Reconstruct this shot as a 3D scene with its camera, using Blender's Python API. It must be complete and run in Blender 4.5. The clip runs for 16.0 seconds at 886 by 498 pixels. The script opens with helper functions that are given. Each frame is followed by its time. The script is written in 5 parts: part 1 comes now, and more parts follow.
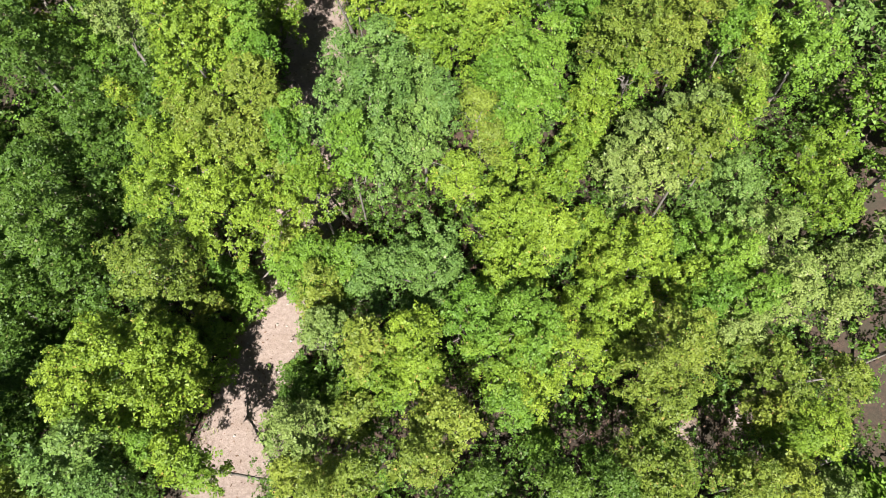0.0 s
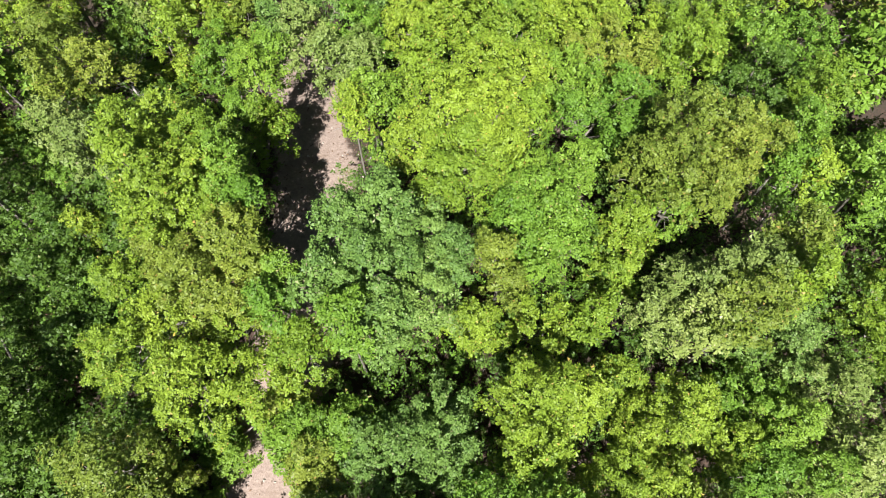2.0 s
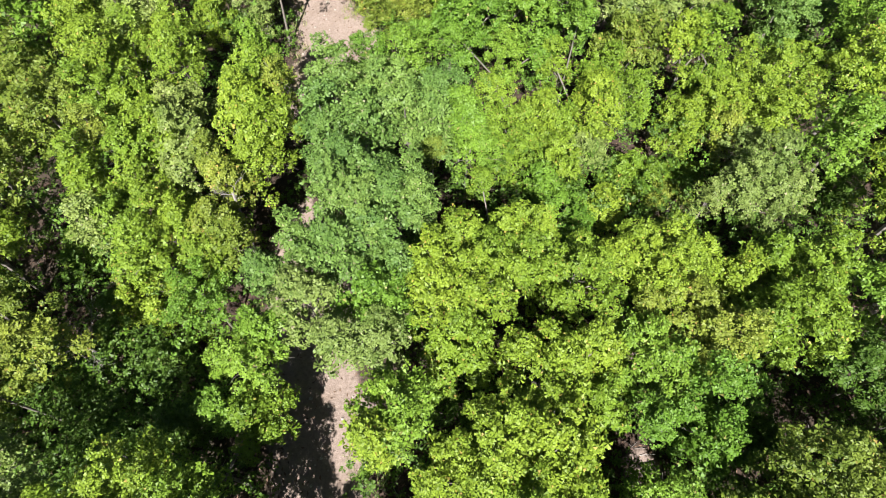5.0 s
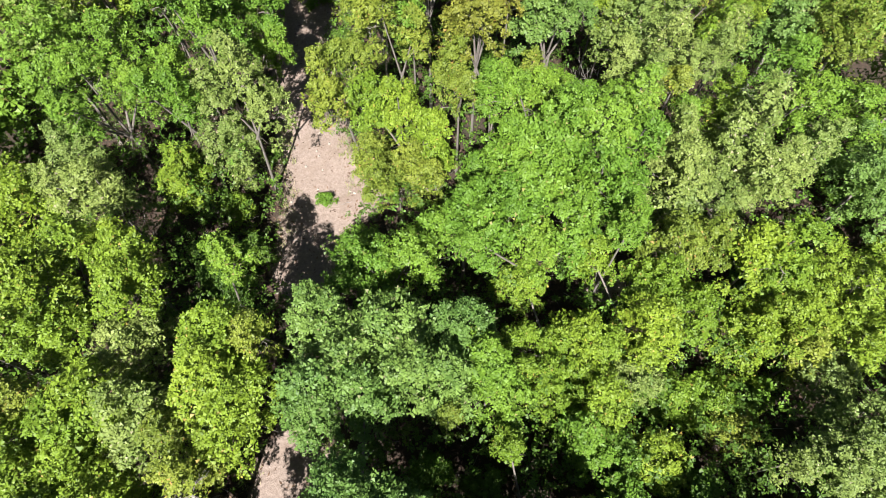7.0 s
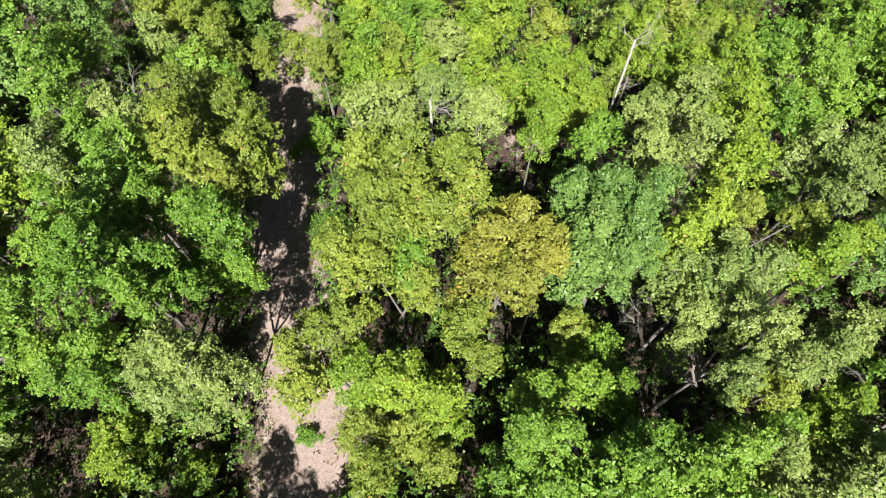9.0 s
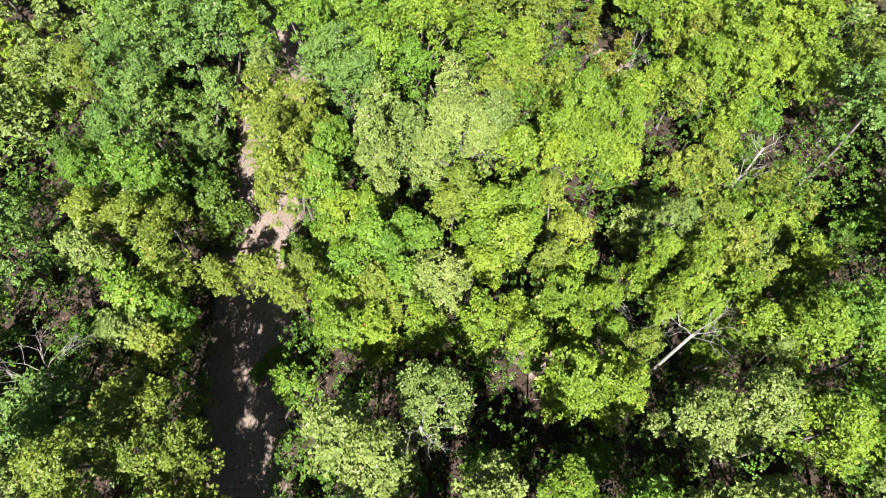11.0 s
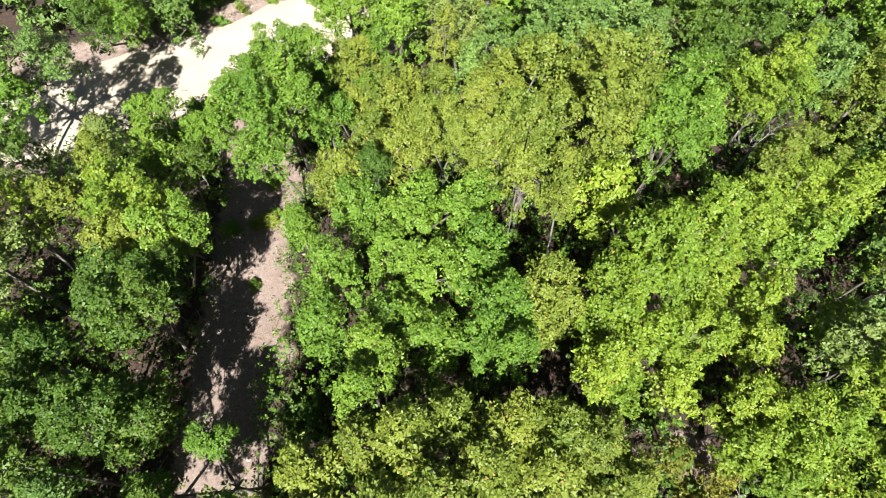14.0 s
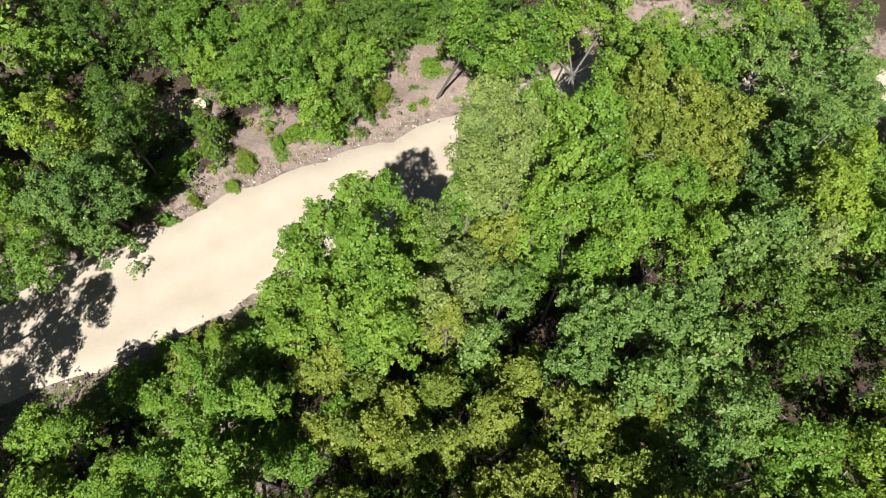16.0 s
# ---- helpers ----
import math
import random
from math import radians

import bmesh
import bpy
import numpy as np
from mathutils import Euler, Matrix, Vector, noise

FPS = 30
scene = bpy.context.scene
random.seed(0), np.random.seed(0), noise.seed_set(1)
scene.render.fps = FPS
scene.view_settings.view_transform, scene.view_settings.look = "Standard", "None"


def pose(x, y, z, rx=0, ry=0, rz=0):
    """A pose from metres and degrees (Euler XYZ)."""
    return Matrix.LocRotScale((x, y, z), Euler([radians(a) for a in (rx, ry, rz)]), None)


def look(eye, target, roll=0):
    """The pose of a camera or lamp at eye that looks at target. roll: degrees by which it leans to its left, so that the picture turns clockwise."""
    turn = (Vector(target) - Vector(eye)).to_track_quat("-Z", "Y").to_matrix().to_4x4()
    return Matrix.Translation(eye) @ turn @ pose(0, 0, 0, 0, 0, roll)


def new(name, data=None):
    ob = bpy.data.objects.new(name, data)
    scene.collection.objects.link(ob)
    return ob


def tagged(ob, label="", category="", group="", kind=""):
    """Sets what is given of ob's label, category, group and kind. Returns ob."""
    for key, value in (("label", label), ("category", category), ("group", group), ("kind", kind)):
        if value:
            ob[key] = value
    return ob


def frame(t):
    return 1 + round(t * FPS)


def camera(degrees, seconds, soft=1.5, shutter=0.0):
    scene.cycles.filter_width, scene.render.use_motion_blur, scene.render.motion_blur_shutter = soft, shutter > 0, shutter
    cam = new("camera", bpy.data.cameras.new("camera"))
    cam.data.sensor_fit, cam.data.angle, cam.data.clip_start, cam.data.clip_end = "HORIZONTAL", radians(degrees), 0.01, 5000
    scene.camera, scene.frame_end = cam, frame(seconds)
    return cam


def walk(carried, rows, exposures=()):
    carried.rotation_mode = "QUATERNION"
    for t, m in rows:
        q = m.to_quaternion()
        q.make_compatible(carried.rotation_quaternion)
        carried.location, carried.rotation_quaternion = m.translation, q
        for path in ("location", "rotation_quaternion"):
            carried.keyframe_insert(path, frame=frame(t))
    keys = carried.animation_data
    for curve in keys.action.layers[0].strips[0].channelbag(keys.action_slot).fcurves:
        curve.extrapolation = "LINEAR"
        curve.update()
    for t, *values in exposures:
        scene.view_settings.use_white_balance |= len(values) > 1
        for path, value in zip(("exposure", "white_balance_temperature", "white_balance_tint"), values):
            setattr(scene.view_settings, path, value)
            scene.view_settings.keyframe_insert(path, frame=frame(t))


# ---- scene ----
cam = camera(75.9, 16.0, soft=0.8)
EXPOSURE = 1.76
PATH = [
    (0, (-0.002, 0.019, 16.800), (-0.002, 4.709, 7.968), 0),
    (0.5, (-0.060, 1.226, 16.799), (-0.060, 5.916, 7.967), 0),
    (1, (-0.105, 2.449, 16.780), (-0.105, 7.139, 7.948), 0),
    (1.5, (-0.182, 3.738, 16.772), (-0.182, 8.428, 7.940), 0),
    (2, (-0.303, 5.050, 16.746), (-0.303, 9.740, 7.915), 0),
    (2.5, (-0.489, 6.475, 16.757), (-0.489, 11.165, 7.925), 0),
    (3, (-0.677, 7.848, 16.751), (-0.677, 12.538, 7.919), 0),
    (3.5, (-0.856, 9.231, 16.736), (-0.856, 13.921, 7.904), 0),
    (3.7, (-0.935, 9.853, 16.721), (-0.935, 14.544, 7.889), 0),
    (5.8, (-1.462, 16.213, 16.984), (-1.462, 20.903, 8.152), 0),
    (6, (-1.503, 16.900, 16.981), (-1.503, 21.590, 8.149), 0),
    (6.5, (-1.610, 18.953, 16.968), (-1.610, 23.643, 8.136), 0),
    (7, (-1.707, 20.884, 16.954), (-1.707, 25.574, 8.122), 0),
    (7.5, (-1.789, 22.815, 16.943), (-1.789, 27.505, 8.111), 0),
    (8, (-1.867, 24.771, 16.920), (-1.867, 29.461, 8.088), 0),
    (8.5, (-1.937, 26.896, 16.888), (-1.937, 31.586, 8.056), 0),
    (9, (-2.004, 28.878, 16.857), (-2.004, 33.568, 8.025), 0),
    (9.2, (-2.028, 29.591, 16.841), (-2.028, 34.281, 8.009), 0),
    (11.3, (-1.896, 38.570, 16.972), (-1.896, 43.260, 8.140), 0),
    (11.5, (-1.903, 39.645, 16.961), (-1.903, 44.335, 8.129), 0),
    (12, (-1.961, 42.140, 16.938), (-1.961, 46.830, 8.106), 0),
    (12.5, (-2.007, 44.820, 16.911), (-2.007, 49.510, 8.079), 0),
    (13, (-2.040, 47.308, 16.884), (-2.040, 51.999, 8.052), 0),
    (13.5, (-2.072, 49.810, 16.884), (-2.072, 54.500, 8.052), 0),
    (14, (-2.094, 52.305, 16.856), (-2.094, 56.995, 8.024), 0),
    (14.5, (-2.111, 54.958, 16.865), (-2.111, 59.649, 8.033), 0),
    (15, (-2.100, 57.420, 16.831), (-2.100, 62.110, 7.999), 0),
    (15.5, (-2.110, 59.821, 16.830), (-2.110, 64.512, 7.998), 0),
    (16, (-2.109, 62.081, 16.793), (-2.109, 66.772, 7.961), 0),
]
walk(cam, [(t, look(eye, target, roll)) for t, eye, target, roll in PATH],
     exposures=[(0, EXPOSURE - 0.05), (3.7, EXPOSURE - 0.02), (5.8, EXPOSURE), (9.2, EXPOSURE), (11.3, EXPOSURE + 0.15), (12.5, EXPOSURE + 0.1), (13.5, EXPOSURE), (14.6, EXPOSURE), (15.4, EXPOSURE - 0.25), (16, EXPOSURE - 0.5)])

# ---- light: a high sun behind the flight, clear sky ----
SUN_TO = Vector((0.08, 0.86, -1.0)).normalized()
world = bpy.data.worlds.new("sky")
scene.world = world
world.use_nodes = True
wn, wl = world.node_tree.nodes, world.node_tree.links
sky = wn.new("ShaderNodeTexSky")
sky.sky_type, sky.sun_disc = "NISHITA", False
sky.sun_elevation = math.asin(-SUN_TO.z)
sky.sun_rotation = math.atan2(-SUN_TO.x, -SUN_TO.y)
wn["Background"].inputs["Strength"].default_value = 0.020
wl.new(sky.outputs["Color"], wn["Background"].inputs["Color"])
sun = new("sun", bpy.data.lights.new("sun", "SUN"))
sun.data.energy, sun.data.angle, sun.data.color = 5.0, radians(0.53), (1.0, 0.96, 0.90)
sun.rotation_euler = SUN_TO.to_track_quat("-Z", "Y").to_euler()


# ---- materials ----
def material(name):
    m = bpy.data.materials.new(name)
    m.use_nodes = True
    return m, m.node_tree.nodes, m.node_tree.links, m.node_tree.nodes["Principled BSDF"]


def add_node(nodes, kind, **values):
    n = nodes.new(kind)
    for key, value in values.items():
        n.inputs[key].default_value = value
    return n


def mix_colour(nodes, links, factor, a, b):
    """A colour between a and b; each of the three is a socket or a value."""
    n = nodes.new("ShaderNodeMix")
    n.data_type = "RGBA"
    for socket, value in ((n.inputs[0], factor), (n.inputs[6], a), (n.inputs[7], b)):
        if isinstance(value, bpy.types.NodeSocket):
            links.new(value, socket)
        elif isinstance(value, tuple):
            socket.default_value = (*value, 1)
        else:
            socket.default_value = value
    return n.outputs[2]


def noise_of(nodes, links, scale, detail=4.0, rough=0.6, coords="Object"):
    c = nodes.new("ShaderNodeTexCoord")
    n = add_node(nodes, "ShaderNodeTexNoise", Scale=scale, Detail=detail, Roughness=rough)
    links.new(c.outputs[coords], n.inputs["Vector"])
    return n.outputs["Fac"]


def ramp(nodes, links, source, low, high):
    n = add_node(nodes, "ShaderNodeMapRange", **{"From Min": low, "From Max": high})
    links.new(source, n.inputs["Value"])
    return n.outputs["Result"]


def leaf_material(name, base, tip, odd, through_light):
    """Leaves that differ one from the next, with light passing through them."""
    m, nodes, links, bsdf = material(name)
    geo = nodes.new("ShaderNodeNewGeometry")
    info = nodes.new("ShaderNodeObjectInfo")
    each = mix_colour(nodes, links, geo.outputs["Random Per Island"], base, tip)
    patch = ramp(nodes, links, noise_of(nodes, links, 1.6, 2.0), 0.38, 0.68)
    each = mix_colour(nodes, links, patch, each, tip)
    some = add_node(nodes, "ShaderNodeMath", **{})
    some.operation = "GREATER_THAN"
    links.new(geo.outputs["Random Per Island"], some.inputs[0])
    some.inputs[1].default_value = 0.988
    each = mix_colour(nodes, links, some.outputs[0], each, odd)
    hsv = nodes.new("ShaderNodeHueSaturation")
    links.new(each, hsv.inputs["Color"])
    links.new(add_range(nodes, links, info.outputs["Random"], 0.488, 0.508), hsv.inputs["Hue"])
    links.new(add_range(nodes, links, info.outputs["Random"], 1.15, 0.85), hsv.inputs["Value"])
    fleck = noise_of(nodes, links, 22.0, 2.0, 0.6)
    dim = mix_colour(nodes, links, 0.25, hsv.outputs["Color"], (0.0, 0.0, 0.0))
    mottled = mix_colour(nodes, links, ramp(nodes, links, fleck, 0.56, 0.40), hsv.outputs["Color"], dim)
    links.new(mottled, bsdf.inputs["Base Color"])
    bump = add_node(nodes, "ShaderNodeBump", Strength=0.4, Distance=0.02)
    links.new(fleck, bump.inputs["Height"])
    links.new(bump.outputs[0], bsdf.inputs["Normal"])
    bsdf.inputs["Roughness"].default_value = 0.48
    bsdf.inputs["Specular IOR Level"].default_value = 0.2
    trans = nodes.new("ShaderNodeBsdfTranslucent")
    glow = mix_colour(nodes, links, 0.5, (0.20, 0.34, 0.02), through_light)
    links.new(glow, trans.inputs["Color"])
    mix = nodes.new("ShaderNodeMixShader")
    mix.inputs[0].default_value = 0.12
    links.new(bsdf.outputs[0], mix.inputs[1])
    links.new(trans.outputs[0], mix.inputs[2])
    links.new(mix.outputs[0], nodes["Material Output"].inputs["Surface"])
    return m


def add_range(nodes, links, source, low, high):
    n = add_node(nodes, "ShaderNodeMapRange", **{"To Min": low, "To Max": high})
    links.new(source, n.inputs["Value"])
    return n.outputs["Result"]


LEAF = {
    "green": leaf_material("leaf_green", (0.050, 0.109, 0.0116), (0.112, 0.204, 0.0230), (0.208, 0.196, 0.0649), (0.200, 0.333, 0.0260)),
    "yellow_green": leaf_material("leaf_yellow_green", (0.064, 0.117, 0.0110), (0.146, 0.224, 0.0218), (0.270, 0.216, 0.0519), (0.285, 0.353, 0.0260)),
    "blue_green": leaf_material("leaf_blue_green", (0.045, 0.098, 0.0207), (0.106, 0.183, 0.0384), (0.197, 0.206, 0.1039), (0.165, 0.284, 0.0519)),
    "olive": leaf_material("leaf_olive", (0.063, 0.102, 0.0130), (0.144, 0.188, 0.0263), (0.249, 0.176, 0.0519), (0.250, 0.285, 0.0340)),
    "pale": leaf_material("leaf_pale", (0.070, 0.117, 0.0212), (0.155, 0.209, 0.0529), (0.270, 0.255, 0.1559), (0.225, 0.300, 0.0600)),
    # darkened green: shade is put into the leaf colour
    "dark": leaf_material("leaf_shade_green", (0.030, 0.068, 0.0095), (0.066, 0.122, 0.0165), (0.135, 0.147, 0.0519), (0.130, 0.250, 0.0391)),
    "rusty": leaf_material("leaf_rusty", (0.087, 0.104, 0.0159), (0.168, 0.180, 0.0277), (0.260, 0.160, 0.0450), (0.280, 0.265, 0.0260)),
}


def bark_material(name, dark, light):
    m, nodes, links, bsdf = material(name)
    grain = ramp(nodes, links, noise_of(nodes, links, 14.0, 6.0, 0.7), 0.35, 0.65)
    links.new(mix_colour(nodes, links, grain, dark, light), bsdf.inputs["Base Color"])
    bsdf.inputs["Roughness"].default_value = 0.9
    bump = add_node(nodes, "ShaderNodeBump", Strength=0.6, Distance=0.02)
    links.new(noise_of(nodes, links, 30.0, 5.0), bump.inputs["Height"])
    links.new(bump.outputs[0], bsdf.inputs["Normal"])
    return m


BARK = bark_material("oak_bark", (0.060, 0.052, 0.046), (0.20, 0.18, 0.16))
DEAD = bark_material("weathered_wood", (0.13, 0.117, 0.107), (0.27, 0.255, 0.24))
CUT = bark_material("sawn_wood", (0.34, 0.27, 0.20), (0.52, 0.44, 0.35))
LOG = bark_material("fallen_bark", (0.05, 0.035, 0.028), (0.15, 0.105, 0.08))


def soil_material():
    """Reddish leaf litter under the trees, trodden pale earth along the path and in the clearings."""
    m, nodes, links, bsdf = material("forest_soil")
    fine = noise_of(nodes, links, 9.0, 6.0, 0.75)
    coarse = noise_of(nodes, links, 0.9, 4.0)
    # litter browns lowered towards black, to deepen the shade under the trees
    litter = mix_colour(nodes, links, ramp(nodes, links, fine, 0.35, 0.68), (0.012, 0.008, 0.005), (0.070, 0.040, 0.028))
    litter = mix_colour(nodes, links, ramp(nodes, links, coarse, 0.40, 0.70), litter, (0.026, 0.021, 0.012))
    earth = mix_colour(nodes, links, ramp(nodes, links, fine, 0.30, 0.70), (0.138, 0.102, 0.086), (0.255, 0.202, 0.173))
    earth = mix_colour(nodes, links, ramp(nodes, links, coarse, 0.50, 0.80), earth, (0.150, 0.108, 0.082))
    worn = nodes.new("ShaderNodeAttribute")
    worn.attribute_name = "worn"
    total = add_node(nodes, "ShaderNodeMath")
    total.operation = "ADD"
    links.new(worn.outputs["Fac"], total.inputs[0])
    links.new(add_range(nodes, links, noise_of(nodes, links, 3.2, 5.0), -0.45, 0.45), total.inputs[1])
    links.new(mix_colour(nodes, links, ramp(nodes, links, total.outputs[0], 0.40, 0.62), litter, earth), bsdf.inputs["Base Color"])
    bsdf.inputs["Roughness"].default_value = 0.95
    bump = add_node(nodes, "ShaderNodeBump", Strength=0.7, Distance=0.06)
    links.new(fine, bump.inputs["Height"])
    links.new(bump.outputs[0], bsdf.inputs["Normal"])
    return m


def road_material():
    m, nodes, links, bsdf = material("pale_gravel")
    fine = noise_of(nodes, links, 26.0, 5.0, 0.8)
    coarse = noise_of(nodes, links, 0.7, 4.0)
    stone = mix_colour(nodes, links, ramp(nodes, links, fine, 0.30, 0.72), (0.300, 0.260, 0.207), (0.400, 0.354, 0.286))
    stone = mix_colour(nodes, links, ramp(nodes, links, coarse, 0.45, 0.75), stone, (0.315, 0.265, 0.203))
    links.new(stone, bsdf.inputs["Base Color"])
    bsdf.inputs["Roughness"].default_value = 0.95
    bump = add_node(nodes, "ShaderNodeBump", Strength=0.5, Distance=0.02)
    links.new(fine, bump.inputs["Height"])
    links.new(bump.outputs[0], bsdf.inputs["Normal"])
    return m


def plain_material(name, a, b, scale=8.0):
    m, nodes, links, bsdf = material(name)
    info = nodes.new("ShaderNodeNewGeometry")
    links.new(mix_colour(nodes, links, info.outputs["Random Per Island"], a, b), bsdf.inputs["Base Color"])
    bsdf.inputs["Roughness"].default_value = 0.85
    return m


SOIL = soil_material()
GRAVEL = road_material()
LITTER = plain_material("fallen_leaves", (0.045, 0.024, 0.014), (0.14, 0.085, 0.055))
DRY_GRASS = plain_material("dry_grass", (0.17, 0.14, 0.075), (0.40, 0.34, 0.23))
GREEN_GRASS = plain_material("green_grass", (0.07, 0.13, 0.015), (0.22, 0.24, 0.06))
STONE = plain_material("grey_stone", (0.16, 0.14, 0.12), (0.34, 0.31, 0.27))

# ---- the lie of the land ----
PATH_LINE = [(-7.6, -16), (-7.2, -3), (-6.6, 3), (-5.9, 6.5), (-5.1, 10.5), (-4.7, 15.5), (-5.4, 20), (-6.2, 26), (-5.9, 32),
             (-7.2, 37), (-7.9, 43), (-8.2, 48), (-8.25, 53), (-8.35, 57), (-8.45, 61), (-8.6, 65), (-9.6, 68)]
ROAD_LINE = [(-60, 52), (-34, 61.6), (-22, 65.4), (-15.7, 67.7), (-12.0, 69.2), (-8.5, 71.4), (-4.8, 73.1), (-2.8, 73.9), (0.8, 76.1), (3.4, 78.5), (5.6, 79.7), (8.0, 79.7), (11, 78.8), (16, 77.8), (34, 77), (60, 80)]
ROAD_HALF = 2.2
BARE = [(-5.3, 32.2, 1.7), (-4.3, 17.0, 1.1), (1.2, 42.3, 0.9), (2.7, 30.1, 0.7), (6.8, 27.4, 0.6), (4.4, 19.1, 0.6), (4.2, 15.7, 0.6),
        (-7.7, 47.5, 1.0), (-8.2, 45.2, 0.9), (4.8, 54.5, 0.9), (3.5, 28.4, 0.7), (-11.6, 74.6, 0.8), (-8.5, 75.8, 1.4), (-3.5, 79.0, 2.3), (-3.3, 81.2, 1.2),
        (-7.6, 63.5, 0.8), (1.2, 11.7, 0.5), (8.4, 3.6, 0.7), (10.6, 4.1, 0.6), (5.2, 34.0, 0.8), (-1.9, 68.0, 0.6), (-11.5, 77.0, 1.0), (-12.9, 76.6, 1.2), (-7.4, 59.8, 0.6), (-7.0, 57.6, 0.5), (-7.8, 62.0, 0.6)]


def path_away(x, y):
    """How far a place lies from the trodden path, which is overgrown for a stretch."""
    return away_from(PATH_LINE, x, y) + max(0.0, 3.0 - abs(y - 25.8)) * 0.7


def away_from(line, x, y):
    """How far a place lies from a bent line."""
    best = 1e9
    for (ax, ay), (bx, by) in zip(line, line[1:]):
        dx, dy = bx - ax, by - ay
        k = min(1, max(0, ((x - ax) * dx + (y - ay) * dy) / (dx * dx + dy * dy)))
        best = min(best, math.hypot(x - ax - k * dx, y - ay - k * dy))
    return best


def land(x, y):
    """The ground's height: level along the walk, falling away behind its start and to the east there."""
    s = min(1.6, max(0.0, (14 - y) / 14))
    return 0.11 - 5.77 * s - 0.133 * max(-16, min(16, x)) * s + 2.31 * s * s + 0.10 * math.sin(0.5 * x + 0.3 * y) * math.sin(0.37 * y - 0.2 * x)


def mesh_object(name, verts, faces, mat, parent=None, smooth=False):
    me = bpy.data.meshes.new(name)
    me.from_pydata(verts, [], faces)
    me.materials.append(mat)
    if smooth:
        me.polygons.foreach_set("use_smooth", [True] * len(me.polygons))
    ob = new(name, me)
    ob.parent = parent
    return ob


def build_ground():
    """One sheet: fine under the walk, coarser outward to the horizon."""
    def axis(a, b, step, far):
        inner = list(np.arange(a, b + 0.01, step))
        outer, d = [], step
        at = 0.0
        while at < far:
            d *= 1.5
            at += d
            outer.append(at)
        return [a - o for o in reversed(outer)] + inner + [b + o for o in outer]
    xs, ys = axis(-22, 20, 0.4, 1500), axis(-4, 92, 0.4, 1500)
    verts, worn = [], []
    for y in ys:
        for x in xs:
            z = land(x, y) + 0.05 * noise.noise(Vector((x * 0.9, y * 0.9, 0)))
            w = 0.0
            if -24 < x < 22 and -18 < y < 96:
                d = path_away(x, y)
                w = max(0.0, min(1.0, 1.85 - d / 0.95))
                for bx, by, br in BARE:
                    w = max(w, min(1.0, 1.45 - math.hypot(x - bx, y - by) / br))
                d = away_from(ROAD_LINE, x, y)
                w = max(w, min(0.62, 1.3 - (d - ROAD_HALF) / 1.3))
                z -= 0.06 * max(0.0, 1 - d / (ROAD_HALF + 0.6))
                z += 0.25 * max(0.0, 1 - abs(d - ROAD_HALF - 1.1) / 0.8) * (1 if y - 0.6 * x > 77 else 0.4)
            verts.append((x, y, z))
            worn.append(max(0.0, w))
    n = len(xs)
    faces = [(j * n + i, j * n + i + 1, (j + 1) * n + i + 1, (j + 1) * n + i) for j in range(len(ys) - 1) for i in range(n - 1)]
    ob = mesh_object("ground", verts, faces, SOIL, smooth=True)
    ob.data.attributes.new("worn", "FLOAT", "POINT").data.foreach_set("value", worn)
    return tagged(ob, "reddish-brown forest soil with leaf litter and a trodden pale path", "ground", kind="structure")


build_ground()


def along(line, step):
    """Places and directions at even steps along a line rounded at its corners."""
    pts = [Vector(p) for p in line]
    for _ in range(3):
        cut = [pts[0]]
        for a, b in zip(pts, pts[1:]):
            cut += [a.lerp(b, 0.25), a.lerp(b, 0.75)]
        pts = cut + [pts[-1]]
    out = []
    for a, b in zip(pts, pts[1:]):
        for k in range(max(1, int((b - a).length / step))):
            out.append((a.lerp(b, k / max(1, int((b - a).length / step))), (b - a).normalized()))
    return out


def build_road():
    verts, faces = [], []
    across = 12
    rows = along(ROAD_LINE, 0.35)
    for p, d in rows:
        side = Vector((-d.y, d.x))
        half = ROAD_HALF - 1.1 * max(0.0, min(1.0, (p.x + 2) / 6))
        left = half + 0.35 * noise.noise(Vector((p.x * 0.8, p.y * 0.8, 3))) + 0.12 * noise.noise(Vector((p.x * 4, p.y * 4, 3)))
        right = half + 0.35 * noise.noise(Vector((p.x * 0.8, p.y * 0.8, 8))) + 0.12 * noise.noise(Vector((p.x * 4, p.y * 4, 8)))
        for i in range(across + 1):
            k = i / across
            q = p + side * (left - k * (left + right))
            edge = 1 - abs(2 * k - 1)
            rut = 0.02 * math.cos((2 * k - 1) * 9)
            verts.append((q.x, q.y, land(q.x, q.y) - 0.03 + 0.07 * min(1, edge * 5) + rut + 0.015 * noise.noise(Vector((q.x * 3, q.y * 3, 1)))))
    for j in range(len(rows) - 1):
        for i in range(across):
            a = j * (across + 1) + i
            faces.append((a, a + 1, a + across + 2, a + across + 1))
    tagged(mesh_object("road", verts, faces, GRAVEL, smooth=True), "pale sunlit gravel forest road", "road", kind="structure")


build_road()


